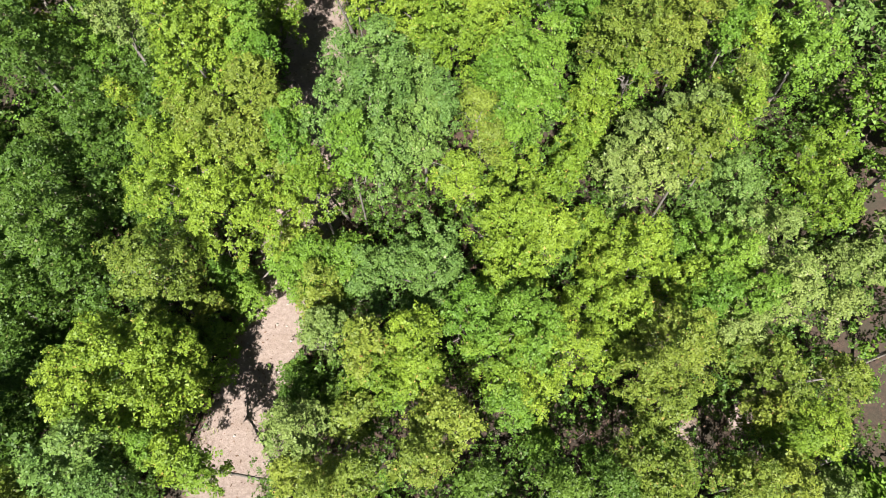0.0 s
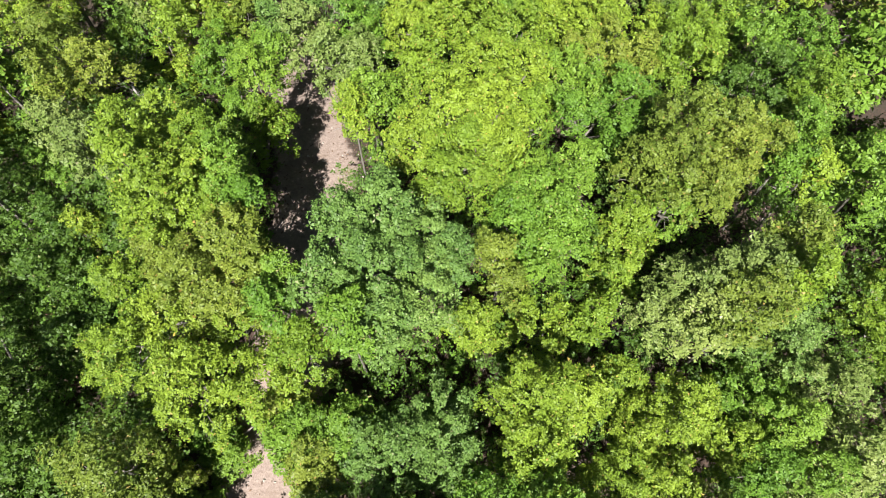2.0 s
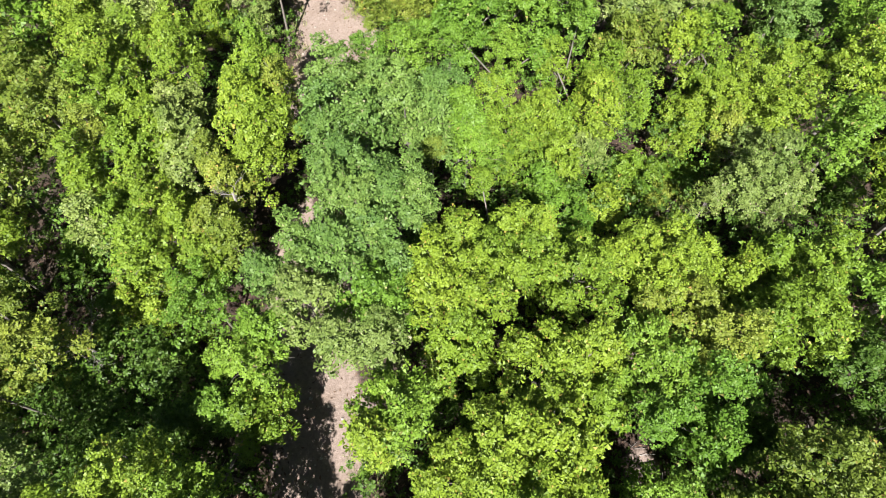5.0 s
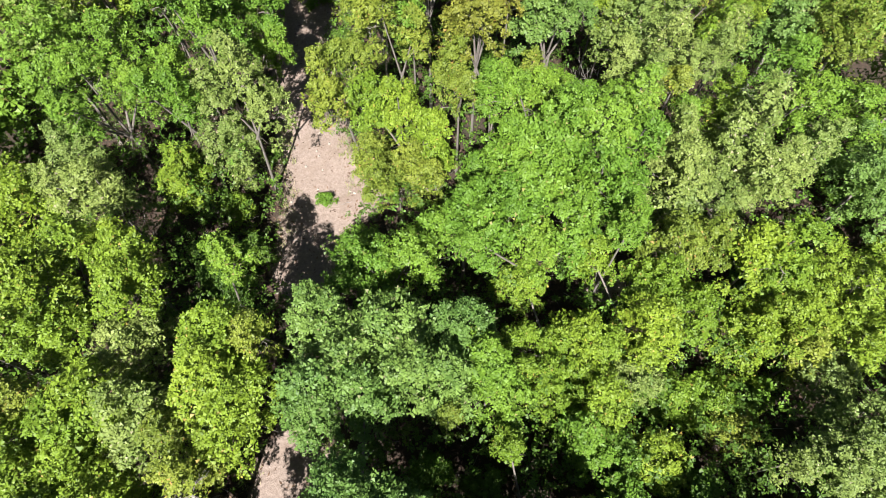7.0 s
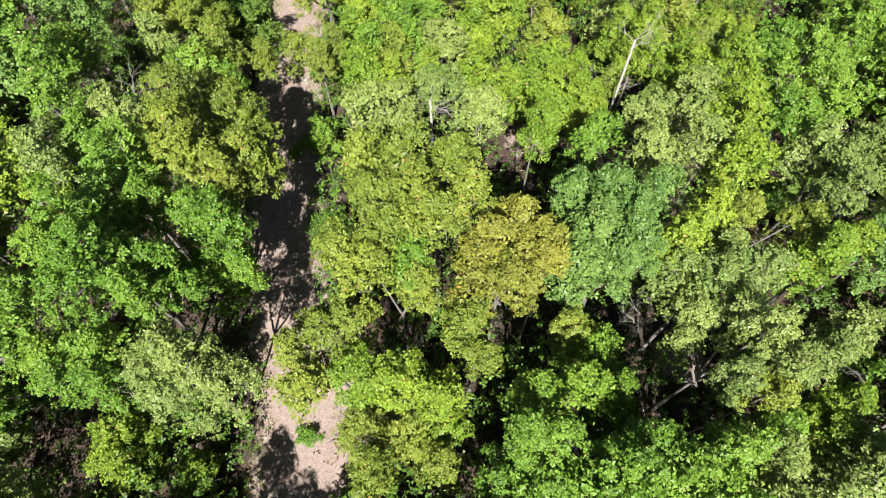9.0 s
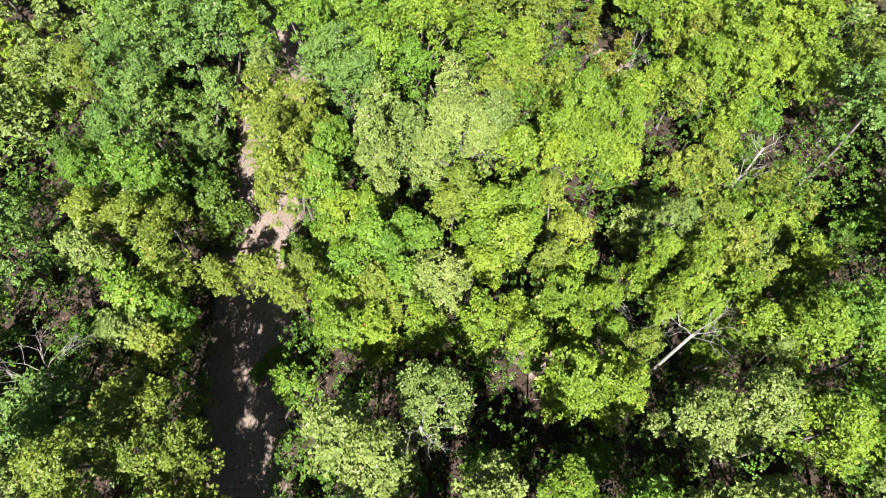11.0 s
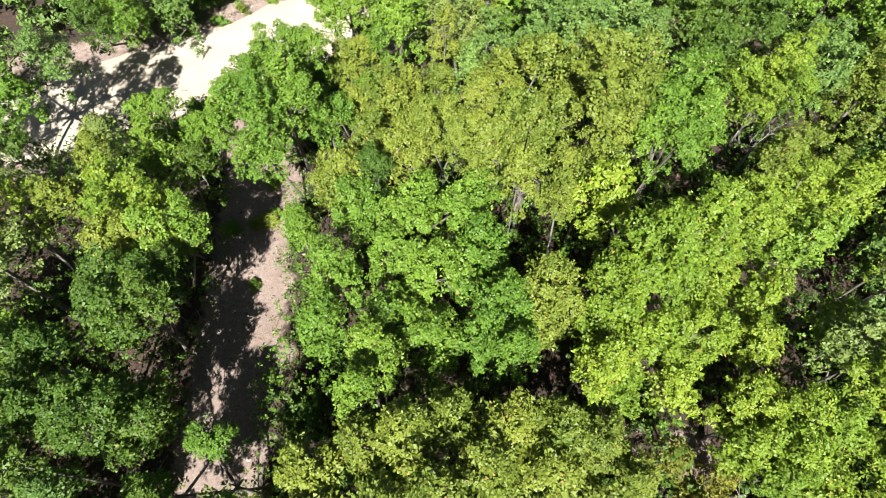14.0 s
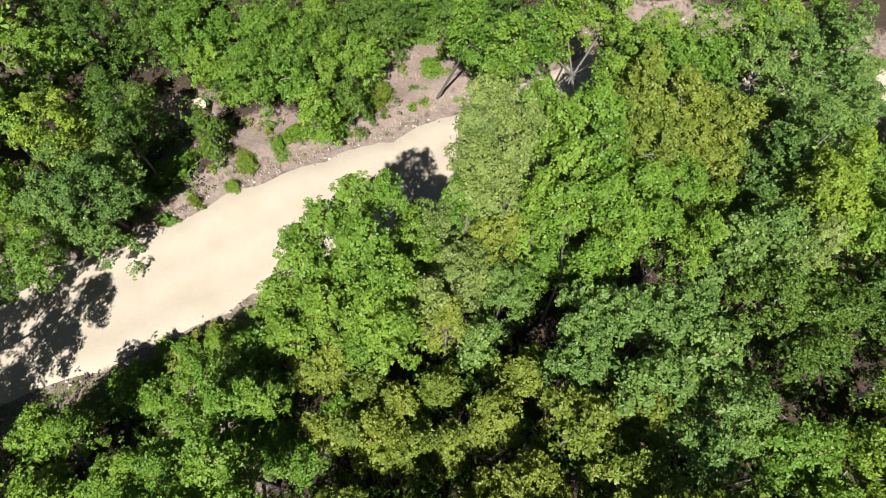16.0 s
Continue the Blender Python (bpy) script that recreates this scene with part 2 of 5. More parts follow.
# ---- how a tree grows ----
def tube(points, radii, sides=6):
    """A bent tapering tube."""
    verts, faces = [], []
    for n, (p, r) in enumerate(zip(points, radii)):
        d = (Vector(points[min(n + 1, len(points) - 1)]) - Vector(points[max(n - 1, 0)])).normalized()
        u = d.orthogonal().normalized()
        v = d.cross(u)
        for k in range(sides):
            a = 2 * math.pi * k / sides
            verts.append(Vector(p) + r * (math.cos(a) * u + math.sin(a) * v))
    for n in range(len(points) - 1):
        for k in range(sides):
            a, b = n * sides + k, n * sides + (k + 1) % sides
            faces.append((a, b, b + sides, a + sides))
    faces.append(tuple(range(len(verts) - sides, len(verts))))
    return verts, faces


def join_shapes(shapes):
    verts, faces = [], []
    for v, fs in shapes:
        base = len(verts)
        verts += v
        faces += [tuple(i + base for i in f) for f in fs]
    return verts, faces


def mesh_of(name, shape, mat, smooth=False):
    me = bpy.data.meshes.new(name)
    me.from_pydata([tuple(v) for v in shape[0]], [], shape[1])
    me.materials.append(mat)
    if smooth:
        me.polygons.foreach_set("use_smooth", [True] * len(me.polygons))
    return me


def unit(a):
    return a / np.maximum(np.linalg.norm(a, axis=-1, keepdims=True), 1e-9)


def rosettes(rng, at, axis, leaf, count):
    """Twig ends: at each place a star of obovate leaves, narrow at the twig, broad at the tip, each one apart."""
    n = len(at)
    u = unit(np.cross(axis, np.where(np.abs(axis[:, 2:]) > 0.9, (1.0, 0.0, 0.0), (0.0, 0.0, 1.0))))
    v = np.cross(axis, u)
    a = (rng.uniform(0, 6.283, (n, 1)) + 6.283 * np.arange(count) / count + rng.uniform(-0.45, 0.45, (n, count)))[..., None]
    lift = rng.uniform(-0.45, 0.8, (n, count, 1))
    ax = axis[:, None]
    d = (np.cos(a) * u[:, None] + np.sin(a) * v[:, None]) * np.cos(lift) + ax * np.sin(lift)
    side = unit(np.cross(np.broadcast_to(ax, d.shape), d) + ax * rng.normal(0, 0.42, (n, count, 1)))
    size = leaf * rng.uniform(0.7, 1.25, (n, count, 1))
    wide = size * rng.uniform(0.26, 0.40, (n, count, 1))
    foot = at[:, None] + d * size * 0.08
    droop = ax * size * rng.uniform(-0.05, 0.3, (n, count, 1))
    tip = at[:, None] + d * size - droop + side * wide
    tip2 = at[:, None] + d * size * rng.uniform(0.75, 1.0, (n, count, 1)) - droop - side * wide
    verts = np.stack((foot, tip, tip2), 2).reshape(-1, 3)
    return verts, np.arange(len(verts)).reshape(-1, 3)


def inner_leaves(rng, centres, sizes, count, leaf):
    """The close-packed shaded leaves at the heart of each bough."""
    which = np.repeat(np.arange(len(centres)), count)
    n = len(which)
    at = centres[which] + rng.uniform(-0.5, 0.5, (n, 3)) * sizes[which][:, None] * (1, 1, 0.7)
    return rosettes(rng, at, unit(rng.normal(0, 0.45, (n, 3)) + (0, 0, 1.0)), leaf, 5)


def bough_leaves(rng, centres, sizes, away, tufts, leaf, count):
    """Leafy twig ends over the upper side of every bough; tufts of them on each."""
    which = np.repeat(np.arange(len(centres)), tufts)
    d = unit(rng.normal(0, 1, (len(which), 3)) + (0, 0, 0.65) + 0.3 * away[which])
    d[:, 2] = np.where(d[:, 2] < -0.25, -d[:, 2], d[:, 2])
    at = centres[which] + d * sizes[which][:, None] * rng.uniform(0.80, 1.06, (len(which), 1)) * (1, 1, 0.85)
    axis = unit(0.75 * d + 0.2 * away[which] + rng.uniform(-0.4, 0.4, (len(which), 3)) + (0, 0, 0.4))
    return rosettes(rng, at, axis, leaf, count)


def stack_up(shapes):
    verts, faces, base = [], [], 0
    for v, f in shapes:
        verts.append(v)
        faces.append(f + base)
        base += len(v)
    return np.concatenate(verts), np.concatenate(faces)


def mesh_from_arrays(name, verts, faces, mat):
    me = bpy.data.meshes.new(name)
    me.vertices.add(len(verts))
    me.vertices.foreach_set("co", np.asarray(verts, np.float32).ravel())
    me.loops.add(faces.size)
    me.loops.foreach_set("vertex_index", np.asarray(faces, np.int32).ravel())
    me.polygons.add(len(faces))
    me.polygons.foreach_set("loop_start", np.arange(0, faces.size, 3, dtype=np.int32))
    me.materials.append(mat)
    me.update(calc_edges=True)
    return me


def crown_shape(seed, r, leaf):
    """A crown of leafy boughs over a dome r wide, its top at z = 0, with uneven outline and dark gaps between the boughs."""
    rng = np.random.default_rng(seed)
    h = 0.90 * r + 0.75
    lobes = [(rng.uniform(0, 6.28), rng.uniform(0.05, 0.15)) for _ in range(4)]
    n = int(2 * math.pi * r * h * 0.72 / (0.27 + 0.05 * r)) + 4
    centres, sizes, away, tufts = [], [], [], []
    for i in range(n):
        cz = 1 - 1.27 * (i + 0.5) / n
        a = i * 2.39996 + rng.uniform(-0.5, 0.5)
        if i > 4 and rng.random() < 0.10:
            continue
        flat = math.sqrt(max(0.0, 1 - cz * cz)) if cz > 0 else 1.0 + 0.3 * cz
        reach = 1 + sum(s * math.cos((m + 2) * a + p) for m, (p, s) in enumerate(lobes))
        size = rng.uniform(0.19, 0.40) * (0.72 + 0.18 * r)
        depth = rng.uniform(0.82, 1.0) if rng.random() < 0.75 else rng.uniform(0.5, 0.82)
        wide = flat * (r - size * 0.7) * reach * depth
        drop = rng.uniform(0, 0.10 * h) if rng.random() < 0.6 else rng.uniform(0.16 * h, 0.50 * h)
        centres.append((math.cos(a) * wide, math.sin(a) * wide, (cz - 1) * h * (0.85 + 0.15 * depth) - size * 0.6 - drop))
        sizes.append(size)
        away.append((math.cos(a) * flat, math.sin(a) * flat, max(cz, 0) + 0.3))
        tufts.append(int((36 if cz > 0.3 else 21 if cz > 0 else 16) * (size / 0.35) ** 2) + 4)
    centres, sizes, away = np.array(centres), np.array(sizes), unit(np.array(away))
    outer = bough_leaves(rng, centres, sizes, away, tufts, leaf, 8)
    heart = inner_leaves(rng, centres - np.stack((0 * sizes, 0 * sizes, 0.35 * sizes), 1), sizes, 5, 0.105)
    m = int(11 * r * r) + 5
    a, d = rng.uniform(0, 6.28, m), r * 0.7 * np.sqrt(rng.random(m))
    deep = inner_leaves(rng, np.stack((np.cos(a) * d, np.sin(a) * d, -h * (rng.uniform(0.45, 0.95, m) + 0.2 * d / r)), 1), np.full(m, 0.5), 9, 0.11)
    verts, faces = stack_up((outer, heart, deep))
    return verts, faces, [(Vector(c), s) for c, s in zip(centres, sizes)], h


def limb_shape(rng, start, end, thick):
    mid = start.lerp(end, 0.5) + Vector((rng.uniform(-0.2, 0.2), rng.uniform(-0.2, 0.2), rng.uniform(-0.05, 0.22)))
    line = [start, start.lerp(mid, 0.5) + Vector((rng.uniform(-0.05, 0.05), rng.uniform(-0.05, 0.05), 0.03)), mid, mid.lerp(end, 0.5), end]
    shapes = [tube(line, [thick, thick * 0.8, thick * 0.6, thick * 0.42, thick * 0.2], 4)]
    for k in (0.5, 0.85):
        at = start.lerp(end, k) if k > 0.5 else start.lerp(mid, k * 2)
        tip = at + (end - start) * 0.35 + Vector((rng.uniform(-0.35, 0.35), rng.uniform(-0.35, 0.35), rng.uniform(-0.1, 0.15)))
        shapes.append(tube([at, at.lerp(tip, 0.55) + Vector((0, 0, 0.05)), tip], [thick * 0.34, thick * 0.22, thick * 0.09], 3))
    return join_shapes(shapes)


KINDS = []      # (width, crown mesh, limb meshes, crown height)


def grow_kind(seed, r, leaf=0.074):
    verts, faces, boughs, h = crown_shape(seed, r, leaf)
    rng = random.Random(seed + 500)
    crown = mesh_from_arrays("crown", verts, faces, LEAF["green"])
    limbs = []
    foot = Vector((0, 0, -1.15 * h))
    far = sorted(boughs, key=lambda b: -math.hypot(b[0].x, b[0].y))
    for k in range(5):
        c, size = far[int(k * len(far) * 0.8 / 5)]
        c = c * 0.74 - Vector((0, 0, 0.42 + 0.16 * r))
        limbs.append(mesh_of("limb", limb_shape(rng, foot + Vector((0, 0, rng.uniform(-0.2, 0.25))), c, 0.018 + 0.011 * r), BARK))
    KINDS.append((r, crown, limbs, h))


for seed, r in enumerate((0.65, 0.65, 0.9, 0.9, 0.9, 1.15, 1.15, 1.15, 1.4, 1.4, 1.4, 1.4, 1.65, 1.65, 1.65, 1.65, 1.95, 1.95, 2.3)):
    grow_kind(seed + 11, r)


def trunk_mesh(seed):
    """A trunk one metre high, to be stretched to its tree."""
    rng = random.Random(seed)
    lean = [Vector((0, 0, 0)), Vector((rng.uniform(-0.05, 0.05), rng.uniform(-0.05, 0.05), 0.3)), Vector((rng.uniform(-0.1, 0.1), rng.uniform(-0.1, 0.1), 0.65)), Vector((0, 0, 1.0))]
    return mesh_of("trunk", tube([Vector((0, 0, -0.03))] + lean[1:], [1.35, 0.95, 0.8, 0.62], 8), BARK, True)


TRUNKS = [trunk_mesh(s) for s in range(4)]
WORDS = {
    "green": "broad mid-green oak crown in full summer leaf",
    "yellow_green": "sunlit yellow-green oak crown with dense leaves",
    "blue_green": "bluish-green broadleaf crown with dense rounded boughs",
    "olive": "olive-green oak crown with a few browning leaves",
    "pale": "pale grey-green oak crown showing light leaf undersides",
    "dark": "broadleaf crown in a dark green toned down for shade",
    "rusty": "rusty yellow-brown crown of an oak turning early",
}
grown = []      # x, y, radius of every tree
tree_rng = random.Random(77)


def firm_foot(x, y):
    """Where a trunk stands whose crown hangs over (x, y): beside the path, the road or a clearing, not on it."""
    for k in range(60):
        a, d = k * 2.4, 0.045 * k
        bx, by = x + d * math.cos(a), y + d * math.sin(a)
        if ((y - 0.6 * x > 76.3) == (by - 0.6 * bx > 76.3) and away_from(PATH_LINE, bx, by) > 1.5 and away_from(ROAD_LINE, bx, by) > ROAD_HALF + 0.4
                and all(math.hypot(bx - p, by - q) > 0.6 * c for p, q, c in BARE)):
            return bx, by
    return x, y


def hang(root, at, s, sz, lean, kind, tone, twigs):
    """One leafy head of a crown with the thin limbs inside it, its top at the place at."""
    leaves = new("crown", kind[1])
    leaves.parent, leaves.location, leaves.scale, leaves.rotation_euler = root, at, (s, s, sz), lean
    leaves.material_slots[0].link = "OBJECT"
    leaves.material_slots[0].material = LEAF[tone]
    for mesh in kind[2][:twigs]:
        limb = new("limb", mesh)
        limb.parent, limb.location, limb.scale, limb.rotation_euler = root, at, (s, s, sz), lean


def oak(tone, *heads, group="forest trees"):
    """A tree: trunk from the ground, limbs, and a crown of one or more heads, each given by x, y, the height of its top and its radius."""
    x = sum(h[0] for h in heads) / len(heads)
    y = sum(h[1] for h in heads) / len(heads)
    bx, by = firm_foot(x, y)
    ground = land(bx, by)
    tall = max(h[2] for h in heads) - ground
    spread = max(h[3] for h in heads) + 0.6 * (len(heads) - 1) ** 0.5
    big = spread > 1.0
    root = new("oak_tree" if big else "oak_sapling")
    root.location = (bx, by, ground)
    forks = []
    for hx, hy, top, r in heads:
        kind = sorted(KINDS, key=lambda k: abs(k[0] - r) + tree_rng.uniform(0, 0.15))[0]
        s = r / kind[0]
        sz = min(s, max(0.45, (top - ground - 0.3) / (1.25 * kind[3])))
        lean = Euler((tree_rng.uniform(-0.10, 0.10), tree_rng.uniform(-0.10, 0.10), tree_rng.uniform(0, 6.283)))
        at = Vector((hx - bx, hy - by, top - ground))
        hang(root, at, s, sz, lean, kind, tone, 5 if len(heads) == 1 else 3)
        forks.append((at - Vector((0, 0, 0.85 * kind[3] * sz)), r))
    low = min(f[0].z for f in forks)
    way = Vector((x - bx, y - by, max(0.25, low - (0.0 if len(heads) == 1 else (0.30 if y - 0.6 * x < 76.3 else 0.05) * low))))
    trunk = new("trunk", tree_rng.choice(TRUNKS))
    thick = 0.026 + 0.016 * spread
    trunk.parent, trunk.scale = root, (thick, thick, way.length)
    trunk.rotation_euler = way.to_track_quat("Z", "Y").to_euler()
    if len(heads) > 1:
        for fork, r in forks:
            reach = fork + Vector((0, 0, 0.25)) - way
            limb = new("main_limb", tree_rng.choice(TRUNKS))
            limb.parent, limb.location = root, way * 0.98
            limb.scale = (thick * 0.6, thick * 0.6, reach.length)
            limb.rotation_euler = reach.to_track_quat("Z", "Y").to_euler()
    size = "tall " if tall > 6.6 else "young " if tall < 4 else ""
    tagged(root, size + WORDS[tone], "tree" if big else "sapling", group)
    grown.extend((h[0], h[1], h[3]) for h in heads)
    return root


# ---- the trees along the walk, from its start to the road ----
oak("blue_green", (-8.24, 1.43, 3.11, 0.77), (-8.54, 2.28, 3.92, 0.65), (-9.15, 1.59, 3.76, 0.76))
oak("dark", (1.03, 1.51, 2.31, 0.67))
oak("olive", (-3.06, 1.52, 2.20, 0.83), (-4.02, 1.83, 1.77, 0.70), (-2.10, 1.76, 2.36, 0.69), (-2.44, 3.36, 1.79, 0.74))
oak("dark", (4.45, 1.57, 1.71, 0.85), (3.21, 1.52, 2.24, 0.70))
oak("olive", (9.44, 1.73, 1.45, 0.89), (8.29, 1.73, 1.44, 0.88))
oak("olive", (5.54, 2.18, 2.14, 1.09), (5.79, 1.52, 2.25, 0.71))
oak("yellow_green", (-6.99, 2.24, 2.62, 0.71), (-6.22, 1.83, 2.28, 0.64))
oak("green", (-7.58, 2.37, 2.60, 0.55))
oak("pale", (-4.20, 2.86, 2.16, 1.11))
oak("olive", (-0.06, 3.12, 2.90, 1.04), (-0.58, 2.05, 3.05, 0.81))
oak("yellow_green", (10.99, 3.20, 1.14, 1.11), (10.13, 2.95, 0.90, 0.79))
oak("yellow_green", (-8.24, 4.32, 4.42, 1.48), (-7.71, 4.83, 3.36, 1.28), (-9.10, 3.73, 4.18, 1.05), (-7.65, 3.74, 3.17, 1.26), (-8.62, 2.87, 3.44, 0.92))
oak("yellow_green", (-1.85, 4.42, 2.31, 1.05), (-0.63, 4.23, 2.96, 0.87), (-0.92, 5.27, 3.40, 0.88))
oak("olive", (10.16, 4.82, 0.99, 1.35), (9.44, 5.74, 0.28, 1.02), (9.82, 3.67, 0.41, 0.65), (12.47, 4.81, 0.44, 0.83))
oak("olive", (-2.01, 4.87, 3.65, 0.79))
oak("olive", (6.70, 5.15, 2.91, 1.32), (5.64, 4.23, 2.94, 1.02), (6.20, 3.72, 2.69, 0.86))
oak("green", (-7.67, 5.46, 0.59, 1.40))
oak("yellow_green", (3.30, 5.49, 2.40, 1.56), (2.67, 4.52, 2.00, 1.07), (5.28, 5.56, 0.82, 0.81), (1.73, 4.95, 2.58, 1.16))
oak("green", (2.10, 5.55, 3.46, 1.32), (0.69, 6.02, 3.10, 1.19), (1.93, 3.74, 1.45, 0.82))
oak("pale", (-3.43, 5.62, 2.49, 0.78))
oak("pale", (9.38, 6.20, 1.00, 1.04))
oak("yellow_green", (5.58, 6.50, 2.00, 1.15), (4.60, 7.01, 1.66, 1.03))
oak("olive", (-8.03, 6.75, 4.57, 1.35))
oak("green", (9.74, 6.87, 1.96, 0.83))
oak("olive", (-7.57, 7.01, 1.65, 0.77))
oak("olive", (-3.69, 7.21, 2.00, 0.99), (-4.62, 8.57, 2.29, 0.69))
oak("blue_green", (-1.66, 7.39, 2.73, 1.43), (-0.22, 7.25, 3.01, 1.10), (-0.23, 8.26, 2.83, 1.14))
oak("green", (-2.70, 7.94, 2.38, 0.98), (-3.90, 8.04, 2.22, 0.85), (-4.40, 7.89, 2.14, 0.77))
oak("pale", (12.48, 7.96, 2.34, 0.84), (12.31, 6.65, 1.65, 0.67))
oak("green", (-7.12, 8.08, 0.63, 0.92), (-6.46, 7.51, 0.14, 0.83), (-5.32, 8.56, 0.88, 0.63))
oak("dark", (-11.23, 8.39, 4.64, 1.22), (-12.53, 10.66, 3.65, 0.96), (-10.88, 7.38, 3.73, 0.72))
oak("yellow_green", (6.20, 8.39, 2.60, 1.35), (5.28, 8.07, 2.15, 1.04), (7.74, 7.76, 1.27, 1.01), (4.71, 9.32, 1.71, 0.86))
oak("yellow_green", (1.93, 8.48, 3.96, 1.34), (3.12, 8.53, 3.30, 0.97), (1.96, 7.50, 3.19, 1.21), (2.50, 10.54, 2.99, 1.19))
oak("yellow_green", (-6.53, 8.58, 4.35, 1.36), (-4.90, 8.76, 3.82, 1.09), (-5.87, 10.41, 3.81, 0.91))
oak("green", (8.33, 8.90, 1.72, 1.23), (9.13, 8.07, 2.15, 1.19), (8.44, 7.02, 1.65, 0.99))
oak("pale", (10.49, 8.97, 2.29, 1.36), (10.53, 7.18, 2.44, 0.99))
oak("yellow_green", (-3.84, 9.60, 4.48, 0.86))
oak("yellow_green", (-8.22, 9.65, 4.17, 1.29), (-7.41, 10.54, 4.28, 0.93))
oak("green", (-2.55, 9.69, 5.82, 0.90))
oak("olive", (7.18, 10.14, 5.52, 1.07))
oak("green", (-4.46, 10.20, 5.33, 0.62), (-4.22, 10.98, 5.28, 0.50))
oak("blue_green", (9.55, 10.45, 2.54, 1.57))
oak("yellow_green", (0.44, 10.50, 3.03, 0.88))
oak("yellow_green", (8.26, 10.77, 5.81, 0.71))
oak("blue_green", (-0.78, 10.85, 5.26, 1.13), (-0.04, 11.47, 5.37, 0.77), (-0.91, 12.04, 5.62, 1.02))
oak("blue_green", (-2.01, 10.95, 6.30, 1.28), (-2.83, 10.67, 6.07, 0.92), (-2.60, 11.79, 6.66, 0.80), (-1.69, 12.02, 6.70, 1.03), (-1.74, 10.04, 5.04, 1.16))
oak("pale", (6.43, 11.01, 4.85, 1.04), (5.86, 11.35, 3.95, 0.83), (7.36, 11.14, 5.52, 0.98), (6.42, 10.22, 4.45, 1.02), (5.84, 10.49, 3.55, 0.96))
oak("yellow_green", (4.11, 11.03, 2.74, 0.74))
oak("olive", (-6.59, 11.09, 4.98, 1.14), (-5.67, 10.84, 4.94, 0.99), (-5.52, 11.78, 5.87, 0.88), (-7.83, 12.35, 4.05, 1.09), (-4.96, 11.32, 5.08, 0.76))
oak("yellow_green", (12.19, 11.54, 3.10, 1.22), (12.83, 9.95, 2.35, 1.05))
oak("yellow_green", (-9.48, 11.75, 3.28, 0.81))
oak("olive", (1.62, 11.78, 3.22, 0.81), (0.93, 12.10, 4.60, 0.69))
oak("olive", (8.66, 11.91, 5.62, 0.87))
oak("green", (2.52, 12.59, 3.53, 1.05))
oak("yellow_green", (4.78, 13.07, 3.54, 1.08), (4.90, 13.37, 4.23, 0.74), (4.78, 12.19, 2.57, 0.93))
oak("yellow_green", (-6.88, 13.34, 6.37, 1.15), (-7.66, 13.03, 6.84, 0.96), (-6.46, 13.15, 5.46, 0.89), (-8.03, 13.03, 4.86, 1.10), (-8.14, 14.23, 6.81, 0.86))
oak("yellow_green", (-0.28, 13.42, 5.77, 0.80))
oak("green", (2.54, 13.52, 5.35, 1.26), (1.96, 14.03, 5.06, 0.78), (3.03, 12.98, 4.67, 0.97), (3.50, 14.58, 4.72, 0.87), (1.82, 13.16, 4.62, 0.98))
oak("green", (6.01, 13.55, 4.77, 0.87))
oak("yellow_green", (-10.91, 13.57, 3.05, 0.54))
oak("green", (-5.75, 13.59, 6.21, 0.78), (-5.40, 12.86, 5.70, 0.65))
oak("dark", (-11.61, 13.63, 3.43, 0.62))
oak("yellow_green", (9.51, 13.99, 5.61, 0.68))
oak("yellow_green", (-6.42, 14.37, 6.21, 1.07), (-7.44, 14.97, 6.28, 1.05), (-5.70, 16.60, 4.49, 0.91))
oak("olive", (7.60, 14.90, 6.16, 0.83), (8.35, 14.50, 5.81, 0.55))
oak("olive", (6.16, 15.00, 6.45, 1.18), (5.79, 14.10, 5.92, 1.09), (5.22, 14.29, 5.41, 0.96), (7.19, 14.05, 5.99, 1.05), (6.72, 13.43, 5.25, 0.82))
oak("pale", (-10.75, 15.18, 5.81, 0.84), (-9.65, 14.34, 6.03, 0.81))
oak("green", (9.56, 15.34, 5.61, 0.85), (8.81, 13.96, 5.65, 0.68))
oak("green", (-12.30, 15.51, 3.61, 0.79))
oak("yellow_green", (-0.27, 15.53, 6.23, 1.37), (-1.10, 14.96, 5.65, 1.08), (1.12, 15.63, 5.90, 1.24), (0.12, 14.24, 5.94, 1.32), (1.25, 14.72, 5.51, 0.96))
oak("yellow_green", (-2.79, 15.71, 5.80, 0.64))
oak("yellow_green", (10.26, 16.59, 5.85, 1.04))
oak("green", (-2.28, 16.62, 5.82, 1.02))
oak("olive", (-11.46, 16.82, 5.81, 0.73))
oak("green", (4.84, 17.02, 4.94, 1.41), (3.68, 17.88, 5.11, 1.23), (4.75, 15.90, 4.65, 0.74), (3.31, 16.24, 5.17, 0.60))
oak("yellow_green", (0.92, 17.31, 5.91, 1.22), (2.26, 17.86, 5.14, 0.92), (-0.86, 17.95, 5.47, 1.03), (2.41, 16.85, 4.67, 0.74))
oak("dark", (9.16, 17.40, 5.40, 1.39))
oak("green", (-5.86, 17.53, 5.47, 0.87), (-5.45, 18.17, 5.66, 0.62), (-6.27, 16.64, 4.69, 0.61))
oak("pale", (-2.68, 18.08, 5.75, 0.84))
oak("yellow_green", (7.39, 18.64, 5.62, 1.27), (6.66, 18.72, 5.13, 1.10), (8.12, 19.99, 5.42, 0.98), (7.23, 20.48, 4.60, 0.72), (6.28, 19.99, 4.72, 0.70))
oak("green", (-2.70, 18.91, 5.97, 0.94))
oak("olive", (4.63, 18.98, 5.09, 1.30), (5.56, 18.17, 5.24, 0.95))
